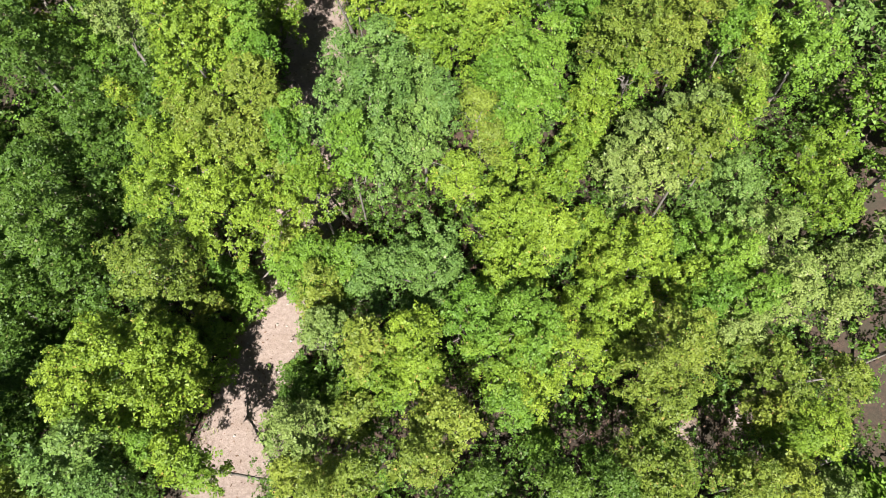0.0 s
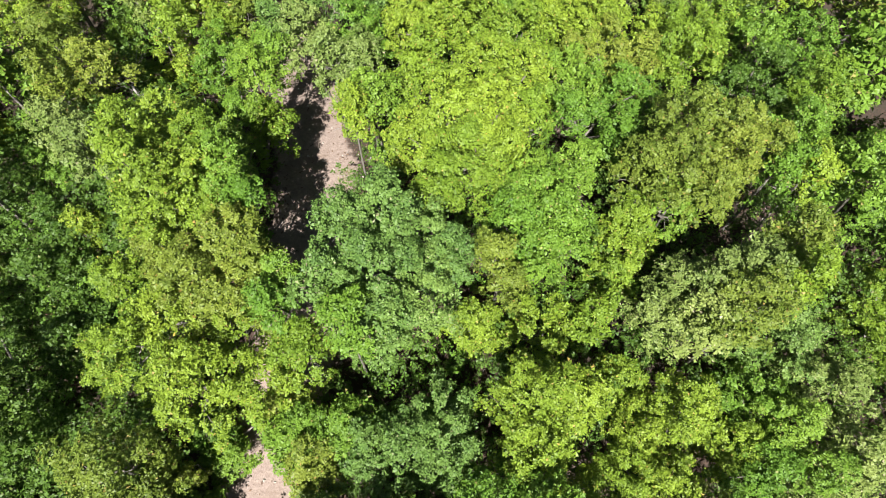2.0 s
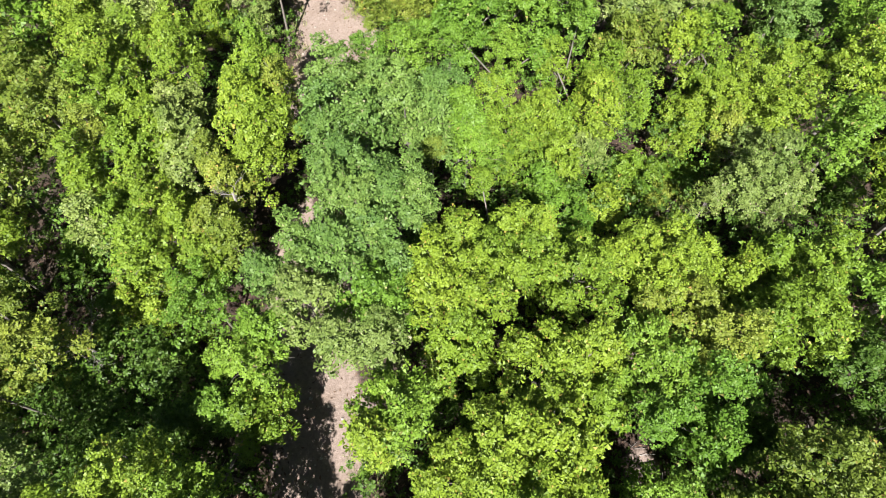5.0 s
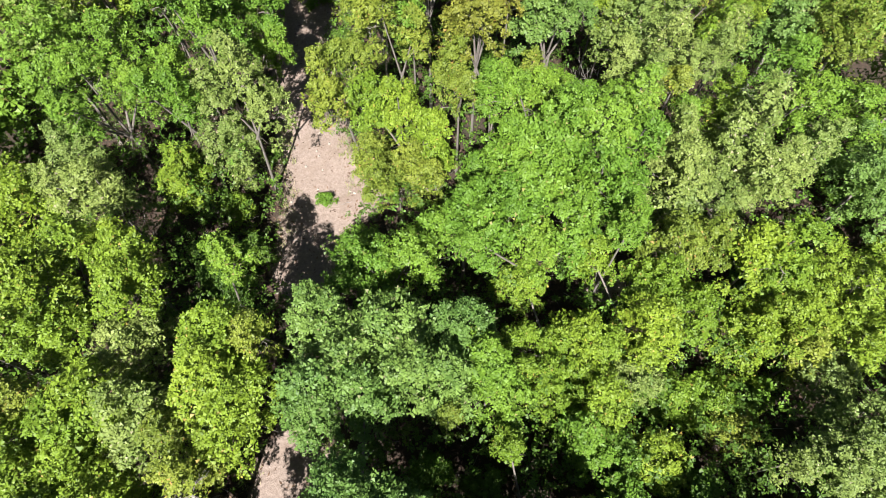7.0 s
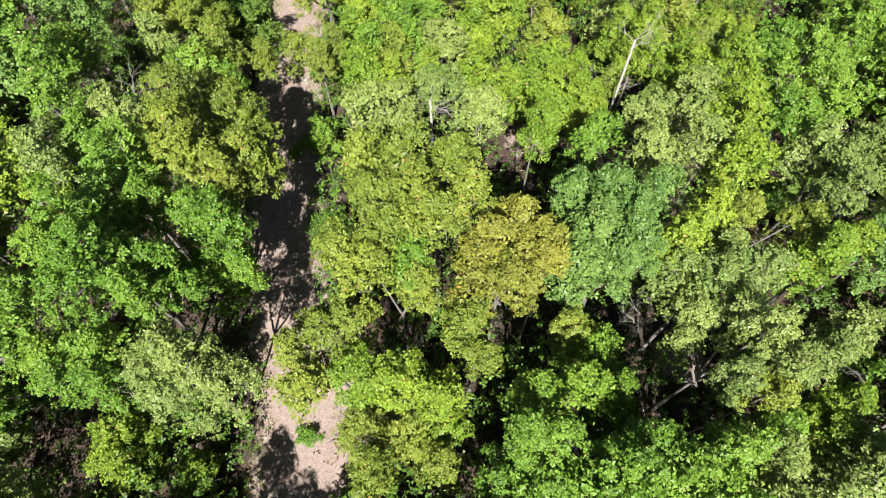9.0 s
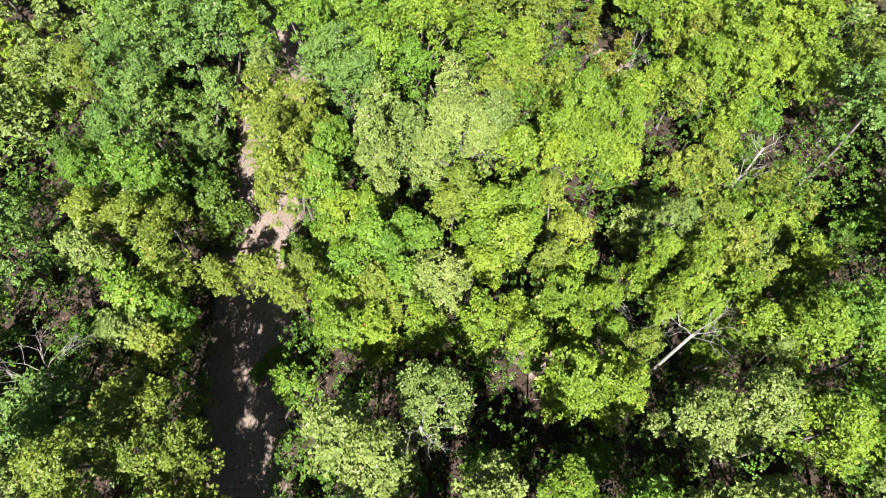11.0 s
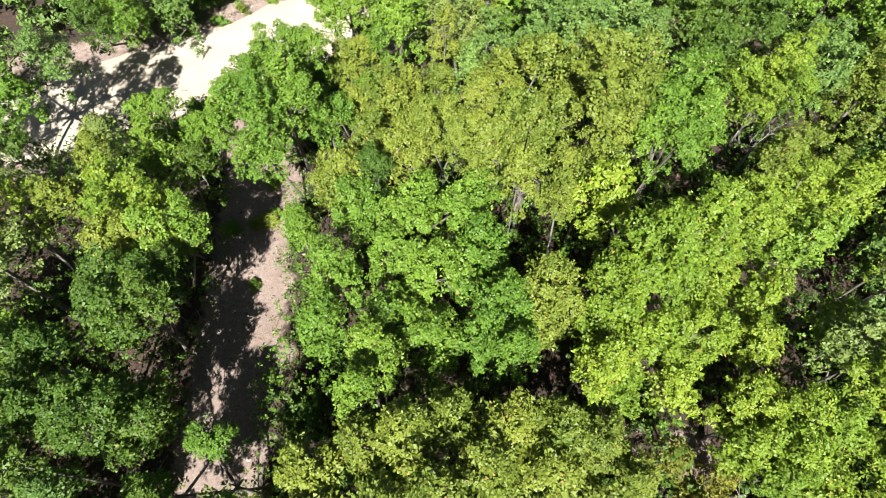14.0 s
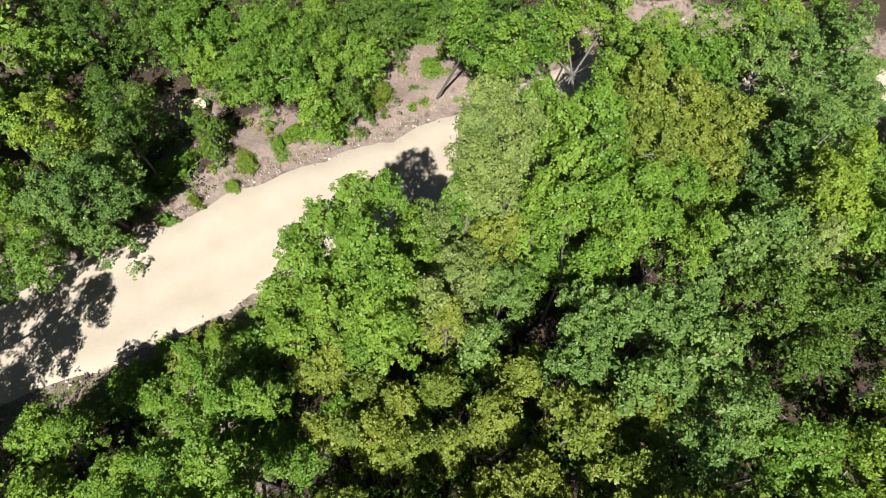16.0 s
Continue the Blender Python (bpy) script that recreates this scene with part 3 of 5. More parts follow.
oak("pale", (-4.60, 19.04, 5.85, 1.02), (-3.82, 17.83, 5.99, 0.69))
oak("green", (10.97, 19.12, 5.38, 1.13), (9.34, 19.37, 5.56, 0.98))
oak("olive", (-12.57, 19.14, 5.37, 1.26), (-10.84, 17.77, 5.65, 0.90))
oak("yellow_green", (-0.24, 19.29, 6.02, 1.10), (-1.16, 18.98, 6.09, 1.07), (-0.23, 20.18, 5.47, 0.92), (-1.59, 19.70, 6.29, 0.63), (-0.79, 20.59, 5.65, 0.80))
oak("green", (-7.68, 19.74, 4.15, 1.06))
oak("yellow_green", (2.24, 19.75, 5.23, 1.32), (3.07, 20.31, 4.87, 0.72), (1.03, 20.41, 4.94, 0.93), (1.20, 21.10, 5.04, 0.60), (3.97, 21.01, 4.45, 0.85))
oak("blue_green", (-3.80, 19.81, 6.73, 0.73), (-4.74, 20.08, 6.40, 0.65), (-2.45, 19.75, 5.98, 0.62), (-5.72, 19.79, 5.16, 0.66))
oak("yellow_green", (-9.32, 20.26, 3.42, 1.26), (-9.10, 20.72, 5.12, 0.97), (-9.83, 21.30, 5.21, 0.73), (-8.26, 21.20, 5.14, 0.74), (-7.65, 20.78, 4.36, 0.72))
oak("yellow_green", (4.41, 20.58, 5.22, 0.96), (4.33, 19.88, 5.28, 0.82), (5.08, 20.35, 5.18, 0.83))
oak("blue_green", (-2.41, 20.94, 7.10, 0.86), (-2.01, 21.31, 6.97, 0.55), (-1.80, 20.80, 6.87, 0.45), (-2.96, 21.49, 7.09, 0.86), (-3.21, 20.63, 7.10, 0.82))
oak("yellow_green", (0.42, 21.01, 5.39, 0.71), (-0.23, 22.91, 4.29, 0.45))
oak("olive", (-6.81, 21.09, 5.08, 0.73), (-7.33, 21.25, 5.37, 0.62), (-6.91, 22.14, 5.70, 0.61), (-7.52, 23.01, 5.55, 0.49))
oak("pale", (-10.25, 21.23, 5.46, 0.61))
oak("yellow_green", (-8.74, 21.80, 5.24, 0.88), (-10.66, 22.33, 5.21, 0.75))
oak("blue_green", (-3.67, 21.92, 6.88, 0.79), (-3.85, 21.13, 7.19, 0.63), (-3.32, 23.77, 6.25, 0.71), (-3.07, 20.28, 6.44, 0.61))
oak("pale", (6.40, 22.69, 4.29, 0.55))
oak("green", (2.37, 22.80, 3.64, 0.87), (1.54, 23.34, 3.81, 0.72), (2.52, 21.78, 3.62, 0.70))
oak("yellow_green", (-10.91, 22.93, 5.73, 0.63))
oak("pale", (-8.21, 23.40, 5.90, 1.00), (-8.92, 25.09, 5.57, 0.94))
oak("pale", (7.96, 23.53, 5.06, 0.95), (8.41, 22.78, 4.79, 0.79), (7.92, 24.64, 4.09, 0.86), (6.98, 22.64, 5.13, 0.79), (7.68, 22.28, 4.64, 0.65))
oak("olive", (-1.60, 23.55, 5.01, 0.45))
oak("olive", (-10.63, 23.65, 5.97, 0.51))
oak("yellow_green", (-9.21, 23.73, 6.07, 1.02), (-9.65, 23.24, 5.93, 0.75), (-9.66, 22.64, 5.14, 0.87), (-10.50, 25.28, 5.53, 0.95), (-11.13, 25.26, 6.03, 0.90))
oak("olive", (5.96, 23.92, 2.44, 0.80))
oak("yellow_green", (2.16, 24.17, 4.05, 0.88), (3.41, 22.84, 3.51, 0.88))
oak("green", (-0.48, 24.20, 4.63, 0.87), (-0.66, 24.52, 5.47, 0.68))
oak("yellow_green", (5.59, 24.57, 2.53, 0.99), (6.69, 24.69, 2.28, 0.65), (4.56, 24.64, 2.75, 0.77))
oak("pale", (3.00, 24.60, 3.85, 0.75))
oak("green", (-0.80, 24.84, 5.70, 0.66))
oak("yellow_green", (-6.44, 24.91, 6.77, 0.93), (-6.58, 24.00, 6.59, 0.87), (-5.96, 23.88, 6.57, 0.88), (-6.22, 23.30, 5.82, 0.87))
oak("olive", (-5.78, 24.94, 6.50, 0.50))
oak("blue_green", (-2.76, 25.19, 6.36, 1.05), (-2.35, 24.33, 6.28, 1.02), (-3.75, 24.59, 6.35, 0.98), (-1.33, 25.37, 5.87, 0.80), (-1.60, 24.32, 5.80, 0.77))
oak("yellow_green", (0.61, 25.21, 4.28, 1.06), (1.23, 24.52, 3.69, 1.04), (1.65, 25.62, 4.45, 0.91), (2.33, 25.42, 3.93, 1.04), (0.51, 27.46, 3.67, 0.78))
oak("olive", (7.64, 25.29, 4.14, 0.75))
oak("blue_green", (-4.43, 25.38, 6.53, 0.90), (-4.45, 23.77, 6.75, 0.73), (-4.34, 23.40, 5.90, 0.74))
oak("yellow_green", (-8.78, 26.00, 6.36, 0.80), (-8.89, 26.82, 6.44, 0.57), (-9.88, 27.67, 5.57, 0.73))
oak("yellow_green", (6.96, 26.02, 4.39, 1.09), (6.37, 25.94, 3.65, 0.94), (7.29, 27.13, 4.51, 0.91))
oak("yellow_green", (-11.19, 26.25, 6.46, 0.94), (-10.62, 27.37, 5.97, 0.72))
oak("yellow_green", (8.66, 26.72, 5.18, 1.35), (8.12, 26.38, 4.39, 1.06), (9.48, 25.79, 5.00, 0.58), (10.40, 27.84, 4.48, 0.92), (8.83, 25.57, 4.54, 0.87))
oak("yellow_green", (3.63, 26.91, 4.93, 0.92), (3.28, 25.78, 5.01, 0.90), (4.52, 26.23, 4.61, 0.90), (2.21, 27.91, 4.39, 0.62), (3.28, 25.47, 3.84, 0.75))
oak("green", (-7.04, 27.14, 5.60, 0.62))
oak("green", (-3.70, 27.32, 5.13, 1.08), (-2.50, 27.45, 5.21, 0.93))
oak("yellow_green", (6.83, 27.54, 5.88, 0.74), (5.91, 27.39, 5.93, 0.73))
oak("green", (2.72, 27.61, 6.31, 0.49))
oak("olive", (4.26, 27.70, 5.50, 0.89), (5.03, 27.83, 5.52, 0.64))
oak("green", (0.79, 28.09, 4.91, 0.81), (1.89, 28.05, 4.68, 0.66), (-0.96, 27.63, 5.35, 0.49))
oak("green", (0.66, 29.16, 6.91, 0.99), (1.11, 29.93, 7.45, 0.95), (0.02, 29.89, 6.69, 0.74), (0.12, 28.71, 6.25, 0.85), (1.29, 28.50, 6.38, 0.97))
oak("green", (2.26, 29.25, 6.77, 0.99), (2.12, 29.74, 7.89, 0.93), (2.87, 29.35, 7.48, 0.59), (2.80, 28.74, 5.94, 0.74), (2.91, 30.40, 7.73, 0.53))
oak("pale", (4.38, 29.35, 6.38, 0.91), (4.33, 29.02, 5.41, 0.77), (4.47, 30.53, 6.20, 0.67), (5.53, 29.26, 5.23, 0.82), (5.65, 30.18, 6.02, 0.80))
oak("green", (-0.72, 29.97, 4.83, 0.84), (-0.96, 28.61, 5.90, 0.65), (-1.98, 28.58, 4.80, 0.67), (-0.59, 28.05, 5.64, 0.74))
oak("pale", (6.08, 30.55, 6.40, 0.78), (5.85, 30.07, 7.65, 0.72), (6.25, 29.13, 6.26, 0.64), (7.03, 29.47, 6.17, 0.77), (8.45, 30.53, 5.75, 0.65))
oak("green", (1.71, 30.58, 7.20, 0.56), (0.05, 30.61, 7.53, 0.46))
oak("yellow_green", (-9.81, 30.74, 3.50, 0.79), (-9.73, 31.30, 3.71, 0.64), (-8.36, 30.69, 2.27, 0.66))
oak("green", (4.61, 31.03, 6.29, 0.45))
oak("yellow_green", (5.48, 31.05, 6.23, 0.54), (5.66, 31.34, 6.75, 0.45))
oak("pale", (-12.29, 31.07, 4.94, 0.86), (-10.94, 29.60, 5.45, 0.84), (-11.80, 29.32, 5.40, 0.68), (-10.77, 29.74, 4.36, 0.58))
oak("olive", (-2.79, 31.27, 3.84, 0.89), (-2.15, 30.78, 4.03, 0.61), (-3.85, 31.45, 4.12, 0.77), (-3.63, 30.61, 4.32, 0.60))
oak("olive", (4.30, 31.54, 6.75, 0.45))
oak("green", (-0.23, 31.59, 6.96, 0.52), (-0.58, 30.69, 7.55, 0.47))
oak("yellow_green", (-1.93, 31.64, 3.89, 0.65))
oak("green", (7.01, 31.66, 7.77, 0.62), (7.16, 30.49, 7.49, 0.50))
oak("olive", (-4.90, 31.96, 6.09, 0.69), (-5.10, 32.48, 6.50, 0.45), (-4.76, 33.02, 6.31, 0.57), (-4.14, 33.35, 6.11, 0.58))
oak("pale", (-6.79, 32.24, 5.53, 0.73), (-7.36, 32.32, 6.96, 0.65), (-8.13, 32.15, 6.12, 0.57))
oak("pale", (5.38, 32.25, 7.19, 0.51), (5.67, 32.55, 7.52, 0.45))
oak("yellow_green", (-3.91, 32.32, 5.57, 0.82), (-2.97, 32.07, 5.62, 0.81), (-2.05, 32.05, 4.81, 0.74))
oak("pale", (-8.07, 32.60, 3.73, 0.81), (-8.29, 32.06, 2.57, 0.59), (-8.83, 32.22, 3.64, 0.68))
oak("green", (-11.83, 32.67, 6.51, 0.83), (-11.00, 33.58, 6.74, 0.82), (-12.35, 31.64, 5.14, 0.57), (-11.96, 31.33, 6.23, 0.54), (-10.32, 32.68, 5.92, 0.67))
oak("green", (-9.15, 32.69, 6.56, 0.66), (-8.99, 31.94, 6.06, 0.56), (-9.88, 31.90, 6.20, 0.55))
oak("green", (1.50, 32.97, 5.11, 0.92), (1.59, 31.75, 5.97, 0.46), (0.72, 31.84, 6.43, 0.66))
oak("pale", (4.15, 33.13, 6.64, 0.56), (4.31, 32.64, 7.30, 0.45), (3.29, 32.91, 5.62, 0.48), (4.59, 31.90, 6.97, 0.51), (3.83, 31.89, 6.62, 0.45))
oak("olive", (0.88, 33.36, 5.43, 0.50))
oak("olive", (-1.34, 33.39, 5.85, 0.62), (-1.11, 32.58, 5.51, 0.48))
oak("rusty", (0.08, 33.99, 7.59, 0.45))
oak("olive", (-3.47, 34.04, 7.28, 0.66), (-2.52, 33.98, 6.41, 0.59))
oak("pale", (3.87, 34.15, 6.82, 0.69), (3.20, 34.41, 6.33, 0.61), (4.28, 34.94, 6.61, 0.59), (3.54, 33.46, 6.14, 0.59), (4.83, 34.19, 6.75, 0.58))
oak("blue_green", (0.88, 34.20, 6.99, 0.69), (0.97, 34.63, 7.77, 0.66), (1.64, 34.16, 7.06, 0.58), (2.36, 34.57, 6.79, 0.47))
oak("rusty", (-1.24, 34.23, 6.68, 0.70), (-0.97, 34.44, 7.67, 0.56), (-0.55, 33.75, 7.37, 0.66), (-0.49, 35.01, 7.58, 0.62), (-0.10, 34.47, 7.63, 0.61))
oak("green", (-8.00, 34.28, 6.83, 0.69), (-8.65, 34.17, 7.27, 0.68), (-8.21, 33.43, 7.29, 0.55), (-8.70, 33.93, 8.52, 0.51), (-8.97, 33.55, 8.19, 0.61))
oak("green", (-2.61, 34.42, 7.04, 0.56))
oak("green", (-9.43, 34.72, 8.40, 0.63), (-9.61, 34.00, 8.22, 0.51))
oak("yellow_green", (3.23, 34.91, 7.11, 0.59))
oak("yellow_green", (6.91, 34.98, 6.04, 0.76), (7.59, 35.24, 6.09, 0.51))
oak("green", (-7.73, 35.11, 5.28, 0.80), (-7.61, 35.65, 6.82, 0.73), (-6.97, 35.45, 6.47, 0.63), (-6.84, 34.92, 5.07, 0.53))
oak("blue_green", (1.57, 35.72, 7.74, 0.70), (2.05, 35.28, 7.77, 0.69), (2.81, 35.95, 7.23, 0.47), (1.86, 34.85, 7.43, 0.56), (0.79, 35.54, 7.60, 0.67))
oak("olive", (6.76, 36.02, 5.79, 0.52), (4.69, 35.63, 6.85, 0.48))
oak("olive", (-1.82, 36.33, 7.86, 0.69), (-1.50, 35.36, 8.03, 0.55), (-2.71, 36.14, 8.27, 0.66), (-2.16, 34.88, 7.78, 0.56), (-2.58, 35.20, 8.26, 0.64))
oak("olive", (-3.68, 36.55, 7.78, 0.68), (-3.60, 35.48, 7.88, 0.58), (-3.14, 34.73, 7.61, 0.68), (-4.09, 34.63, 7.14, 0.67))
oak("pale", (-10.94, 36.88, 7.56, 0.72), (-9.76, 38.08, 7.49, 0.64))
oak("yellow_green", (5.01, 36.92, 7.15, 0.75), (4.19, 35.71, 6.95, 0.60))
oak("green", (-9.11, 36.99, 7.44, 0.73), (-9.27, 36.33, 7.69, 0.59), (-10.79, 37.67, 7.03, 0.73), (-8.73, 35.79, 6.83, 0.73), (-9.29, 35.42, 7.37, 0.65))
oak("olive", (-7.73, 37.18, 7.03, 0.77), (-8.03, 37.16, 7.77, 0.74), (-7.30, 36.85, 6.64, 0.52), (-6.89, 37.59, 6.32, 0.68))
oak("green", (1.76, 37.59, 7.12, 0.66))
oak("pale", (4.19, 37.67, 6.83, 0.66), (3.15, 37.55, 6.78, 0.65))
oak("green", (-10.86, 37.78, 7.96, 0.50))
oak("pale", (-1.20, 37.80, 7.78, 0.63))
oak("yellow_green", (0.31, 38.09, 6.93, 0.53))
oak("pale", (7.90, 38.36, 5.82, 0.71), (8.37, 37.78, 6.09, 0.56), (8.06, 36.69, 5.98, 0.54))
oak("pale", (-3.97, 38.95, 6.78, 0.82))
oak("yellow_green", (5.78, 39.19, 6.53, 0.86))
oak("olive", (-8.17, 39.61, 6.50, 0.86), (-8.34, 38.26, 7.65, 0.77), (-7.22, 38.54, 6.64, 0.81))
oak("green", (7.69, 39.65, 5.87, 1.02))
oak("pale", (4.74, 39.68, 6.23, 0.90), (5.81, 41.27, 5.04, 0.45), (3.62, 39.49, 6.03, 0.84))
oak("pale", (-2.06, 39.79, 6.51, 0.87), (-3.12, 38.56, 6.99, 0.81))
oak("yellow_green", (1.02, 40.39, 5.53, 0.95), (2.10, 40.26, 5.45, 0.91), (1.40, 41.79, 4.27, 0.61), (0.18, 41.67, 4.34, 0.59))
oak("green", (8.38, 41.42, 6.16, 1.09), (7.68, 41.85, 5.98, 0.79), (9.86, 41.86, 5.78, 0.79), (9.18, 40.53, 5.39, 0.89))
oak("olive", (3.02, 41.42, 4.57, 0.47))
oak("yellow_green", (6.54, 41.52, 5.88, 0.93), (6.30, 41.87, 5.29, 0.46), (5.47, 41.98, 5.24, 0.58), (4.93, 41.41, 4.67, 0.57), (5.43, 42.72, 4.88, 0.59))
oak("green", (-12.51, 41.56, 6.23, 0.93), (-12.53, 40.28, 7.14, 0.71))
oak("olive", (-9.16, 41.57, 4.19, 0.61))
oak("pale", (-10.02, 42.03, 4.18, 0.62))
oak("yellow_green", (-1.03, 42.05, 4.82, 0.71), (-2.43, 41.94, 4.78, 0.58), (-0.93, 43.85, 4.33, 0.63))
oak("yellow_green", (3.96, 42.61, 5.43, 0.58), (3.59, 42.39, 4.81, 0.45), (4.33, 42.11, 5.10, 0.46), (4.49, 43.51, 5.52, 0.47))
oak("yellow_green", (1.24, 42.70, 4.40, 0.77), (2.34, 42.77, 4.07, 0.52), (2.31, 42.03, 4.18, 0.49), (2.47, 43.41, 3.49, 0.54), (0.20, 42.56, 3.89, 0.73))
oak("green", (-9.79, 42.72, 4.30, 0.77), (-8.87, 42.46, 3.74, 0.50), (-11.50, 44.23, 3.53, 0.67))
oak("olive", (-3.51, 42.82, 4.95, 0.72))
oak("yellow_green", (-4.67, 42.91, 4.54, 0.75), (-4.50, 41.93, 4.87, 0.72), (-3.61, 41.75, 4.56, 0.70))
oak("pale", (-2.07, 42.96, 5.25, 0.87))
oak("green", (-2.93, 43.07, 4.92, 0.60))
oak("olive", (-6.90, 43.76, 4.21, 0.66), (-5.96, 42.96, 4.35, 0.51), (-5.55, 43.59, 4.35, 0.52))
oak("yellow_green", (7.95, 44.00, 4.28, 0.67), (7.28, 42.92, 4.52, 0.62))
oak("olive", (-9.47, 44.04, 4.15, 0.74), (-10.05, 45.68, 3.60, 0.71), (-8.07, 43.80, 3.58, 0.53))
oak("green", (-3.50, 44.07, 5.66, 0.73), (-2.94, 44.29, 5.38, 0.49), (-3.14, 43.51, 5.50, 0.48), (-4.39, 43.81, 4.47, 0.64), (-2.45, 43.97, 5.22, 0.49))
oak("yellow_green", (1.90, 44.11, 3.44, 0.69), (3.39, 43.39, 4.63, 0.52), (3.73, 43.73, 5.19, 0.45))
oak("pale", (-11.61, 44.11, 4.35, 0.67))
oak("pale", (3.97, 44.28, 5.77, 0.49))
oak("olive", (5.02, 44.60, 5.25, 0.61), (5.36, 43.63, 5.49, 0.60), (6.09, 43.17, 4.99, 0.49))
oak("pale", (7.16, 44.60, 3.41, 1.16))
oak("yellow_green", (-0.55, 45.11, 5.01, 0.79), (0.30, 45.50, 4.74, 0.67), (-0.20, 44.31, 4.96, 0.64), (-1.06, 44.44, 4.59, 0.64), (0.39, 44.70, 4.61, 0.52))
oak("olive", (1.64, 45.23, 3.98, 0.72), (1.07, 45.93, 4.44, 0.55), (0.99, 44.12, 3.90, 0.53))
oak("yellow_green", (-4.70, 45.40, 4.30, 0.85), (-5.03, 44.87, 3.75, 0.70), (-3.92, 45.73, 4.22, 0.56))
oak("olive", (-11.97, 45.60, 4.16, 0.84), (-10.58, 45.40, 4.30, 0.84))
oak("olive", (-1.44, 45.74, 5.17, 0.68), (-1.84, 45.04, 5.17, 0.53))
oak("yellow_green", (7.14, 46.05, 3.48, 0.92), (7.90, 45.59, 3.45, 0.74))
oak("pale", (4.66, 46.07, 3.06, 0.76), (3.59, 45.51, 3.26, 0.60))
oak("olive", (-5.84, 46.80, 5.42, 0.95), (-6.11, 46.54, 6.61, 0.89), (-5.69, 47.71, 5.97, 0.79), (-6.37, 46.15, 5.52, 0.67), (-6.86, 46.00, 4.29, 0.56))
oak("green", (-11.01, 47.05, 4.42, 0.89), (-10.40, 46.88, 4.11, 0.74), (-12.64, 47.01, 3.86, 0.88))
oak("yellow_green", (0.09, 47.10, 5.17, 0.70), (1.29, 46.80, 5.16, 0.56), (1.31, 47.56, 5.47, 0.70))
oak("olive", (8.56, 47.29, 2.98, 0.79), (9.63, 46.86, 2.79, 0.61), (6.67, 47.44, 3.04, 0.78), (7.28, 48.84, 2.86, 0.64))
oak("green", (-5.25, 47.32, 5.35, 0.84), (-5.22, 46.31, 4.92, 0.68))
oak("pale", (-1.45, 47.33, 6.08, 0.82), (-0.88, 47.03, 5.30, 0.55), (-2.27, 47.45, 4.28, 0.73), (-1.55, 48.76, 5.90, 0.70), (-0.27, 48.11, 5.14, 0.70))
oak("dark", (-12.94, 47.40, 4.07, 0.59))
oak("olive", (5.66, 47.64, 3.32, 0.79))
oak("dark", (-10.12, 47.69, 2.55, 0.99), (-8.97, 46.66, 2.85, 0.80))
oak("olive", (-6.49, 47.84, 6.46, 0.93))
oak("pale", (-2.84, 48.00, 4.78, 0.72), (-3.68, 48.52, 5.29, 0.71), (-3.82, 47.10, 5.71, 0.69), (-3.67, 46.70, 4.46, 0.57))
oak("yellow_green", (3.21, 48.11, 5.39, 0.86), (3.66, 47.74, 3.78, 0.76), (2.15, 48.22, 5.72, 0.84), (2.34, 47.33, 5.06, 0.82), (4.14, 50.03, 3.99, 0.63))
oak("pale", (-6.98, 49.18, 6.03, 0.56))
oak("blue_green", (-4.66, 49.35, 6.65, 0.84), (-4.19, 49.03, 6.00, 0.70), (-5.56, 49.35, 6.24, 0.70), (-4.71, 48.66, 6.03, 0.55))
oak("yellow_green", (7.30, 49.41, 3.47, 0.82), (6.44, 50.53, 4.86, 0.80))
oak("blue_green", (-11.40, 49.60, 4.80, 1.23), (-12.08, 50.59, 5.47, 1.20), (-11.96, 48.63, 4.62, 0.90))
oak("green", (-3.79, 49.82, 6.32, 0.72), (-3.86, 50.50, 6.74, 0.45), (-4.47, 50.42, 6.62, 0.49), (-2.70, 49.93, 5.78, 0.71), (-3.55, 51.14, 6.46, 0.51))
oak("green", (8.53, 49.93, 3.59, 1.00))
oak("olive", (-12.83, 50.07, 5.18, 0.77))
oak("olive", (6.09, 50.19, 4.04, 0.65), (6.20, 52.02, 4.17, 0.64))
oak("blue_green", (-10.54, 50.34, 3.02, 1.04), (-9.29, 50.50, 3.81, 0.63), (-10.15, 49.23, 2.54, 0.84))
oak("green", (-5.06, 50.68, 6.75, 0.59), (-5.27, 49.92, 6.96, 0.48), (-5.64, 50.33, 7.20, 0.59), (-6.44, 50.68, 6.76, 0.51), (-7.09, 50.17, 5.65, 0.45))
oak("yellow_green", (-2.49, 50.83, 6.98, 0.71), (-2.00, 50.51, 6.66, 0.50), (-3.10, 50.61, 6.61, 0.60), (-1.39, 51.93, 5.04, 0.47), (-4.09, 52.17, 6.23, 0.45))
oak("yellow_green", (5.49, 50.95, 3.96, 0.64), (6.19, 51.09, 4.53, 0.61), (4.88, 50.66, 3.51, 0.51))
oak("green", (-7.77, 51.12, 6.07, 0.45))
oak("yellow_green", (7.67, 51.25, 5.83, 1.09), (7.37, 51.65, 4.13, 0.49), (7.67, 50.38, 4.80, 0.95), (9.19, 50.78, 4.57, 0.94), (9.43, 52.60, 5.13, 0.96))
oak("olive", (0.05, 51.31, 3.69, 1.00), (1.58, 51.55, 2.86, 0.91), (1.93, 50.76, 3.66, 0.65))
oak("blue_green", (-11.22, 51.61, 6.46, 1.17), (-10.05, 51.10, 5.65, 0.77), (-9.81, 51.97, 6.50, 0.66), (-10.64, 53.30, 6.08, 0.45))
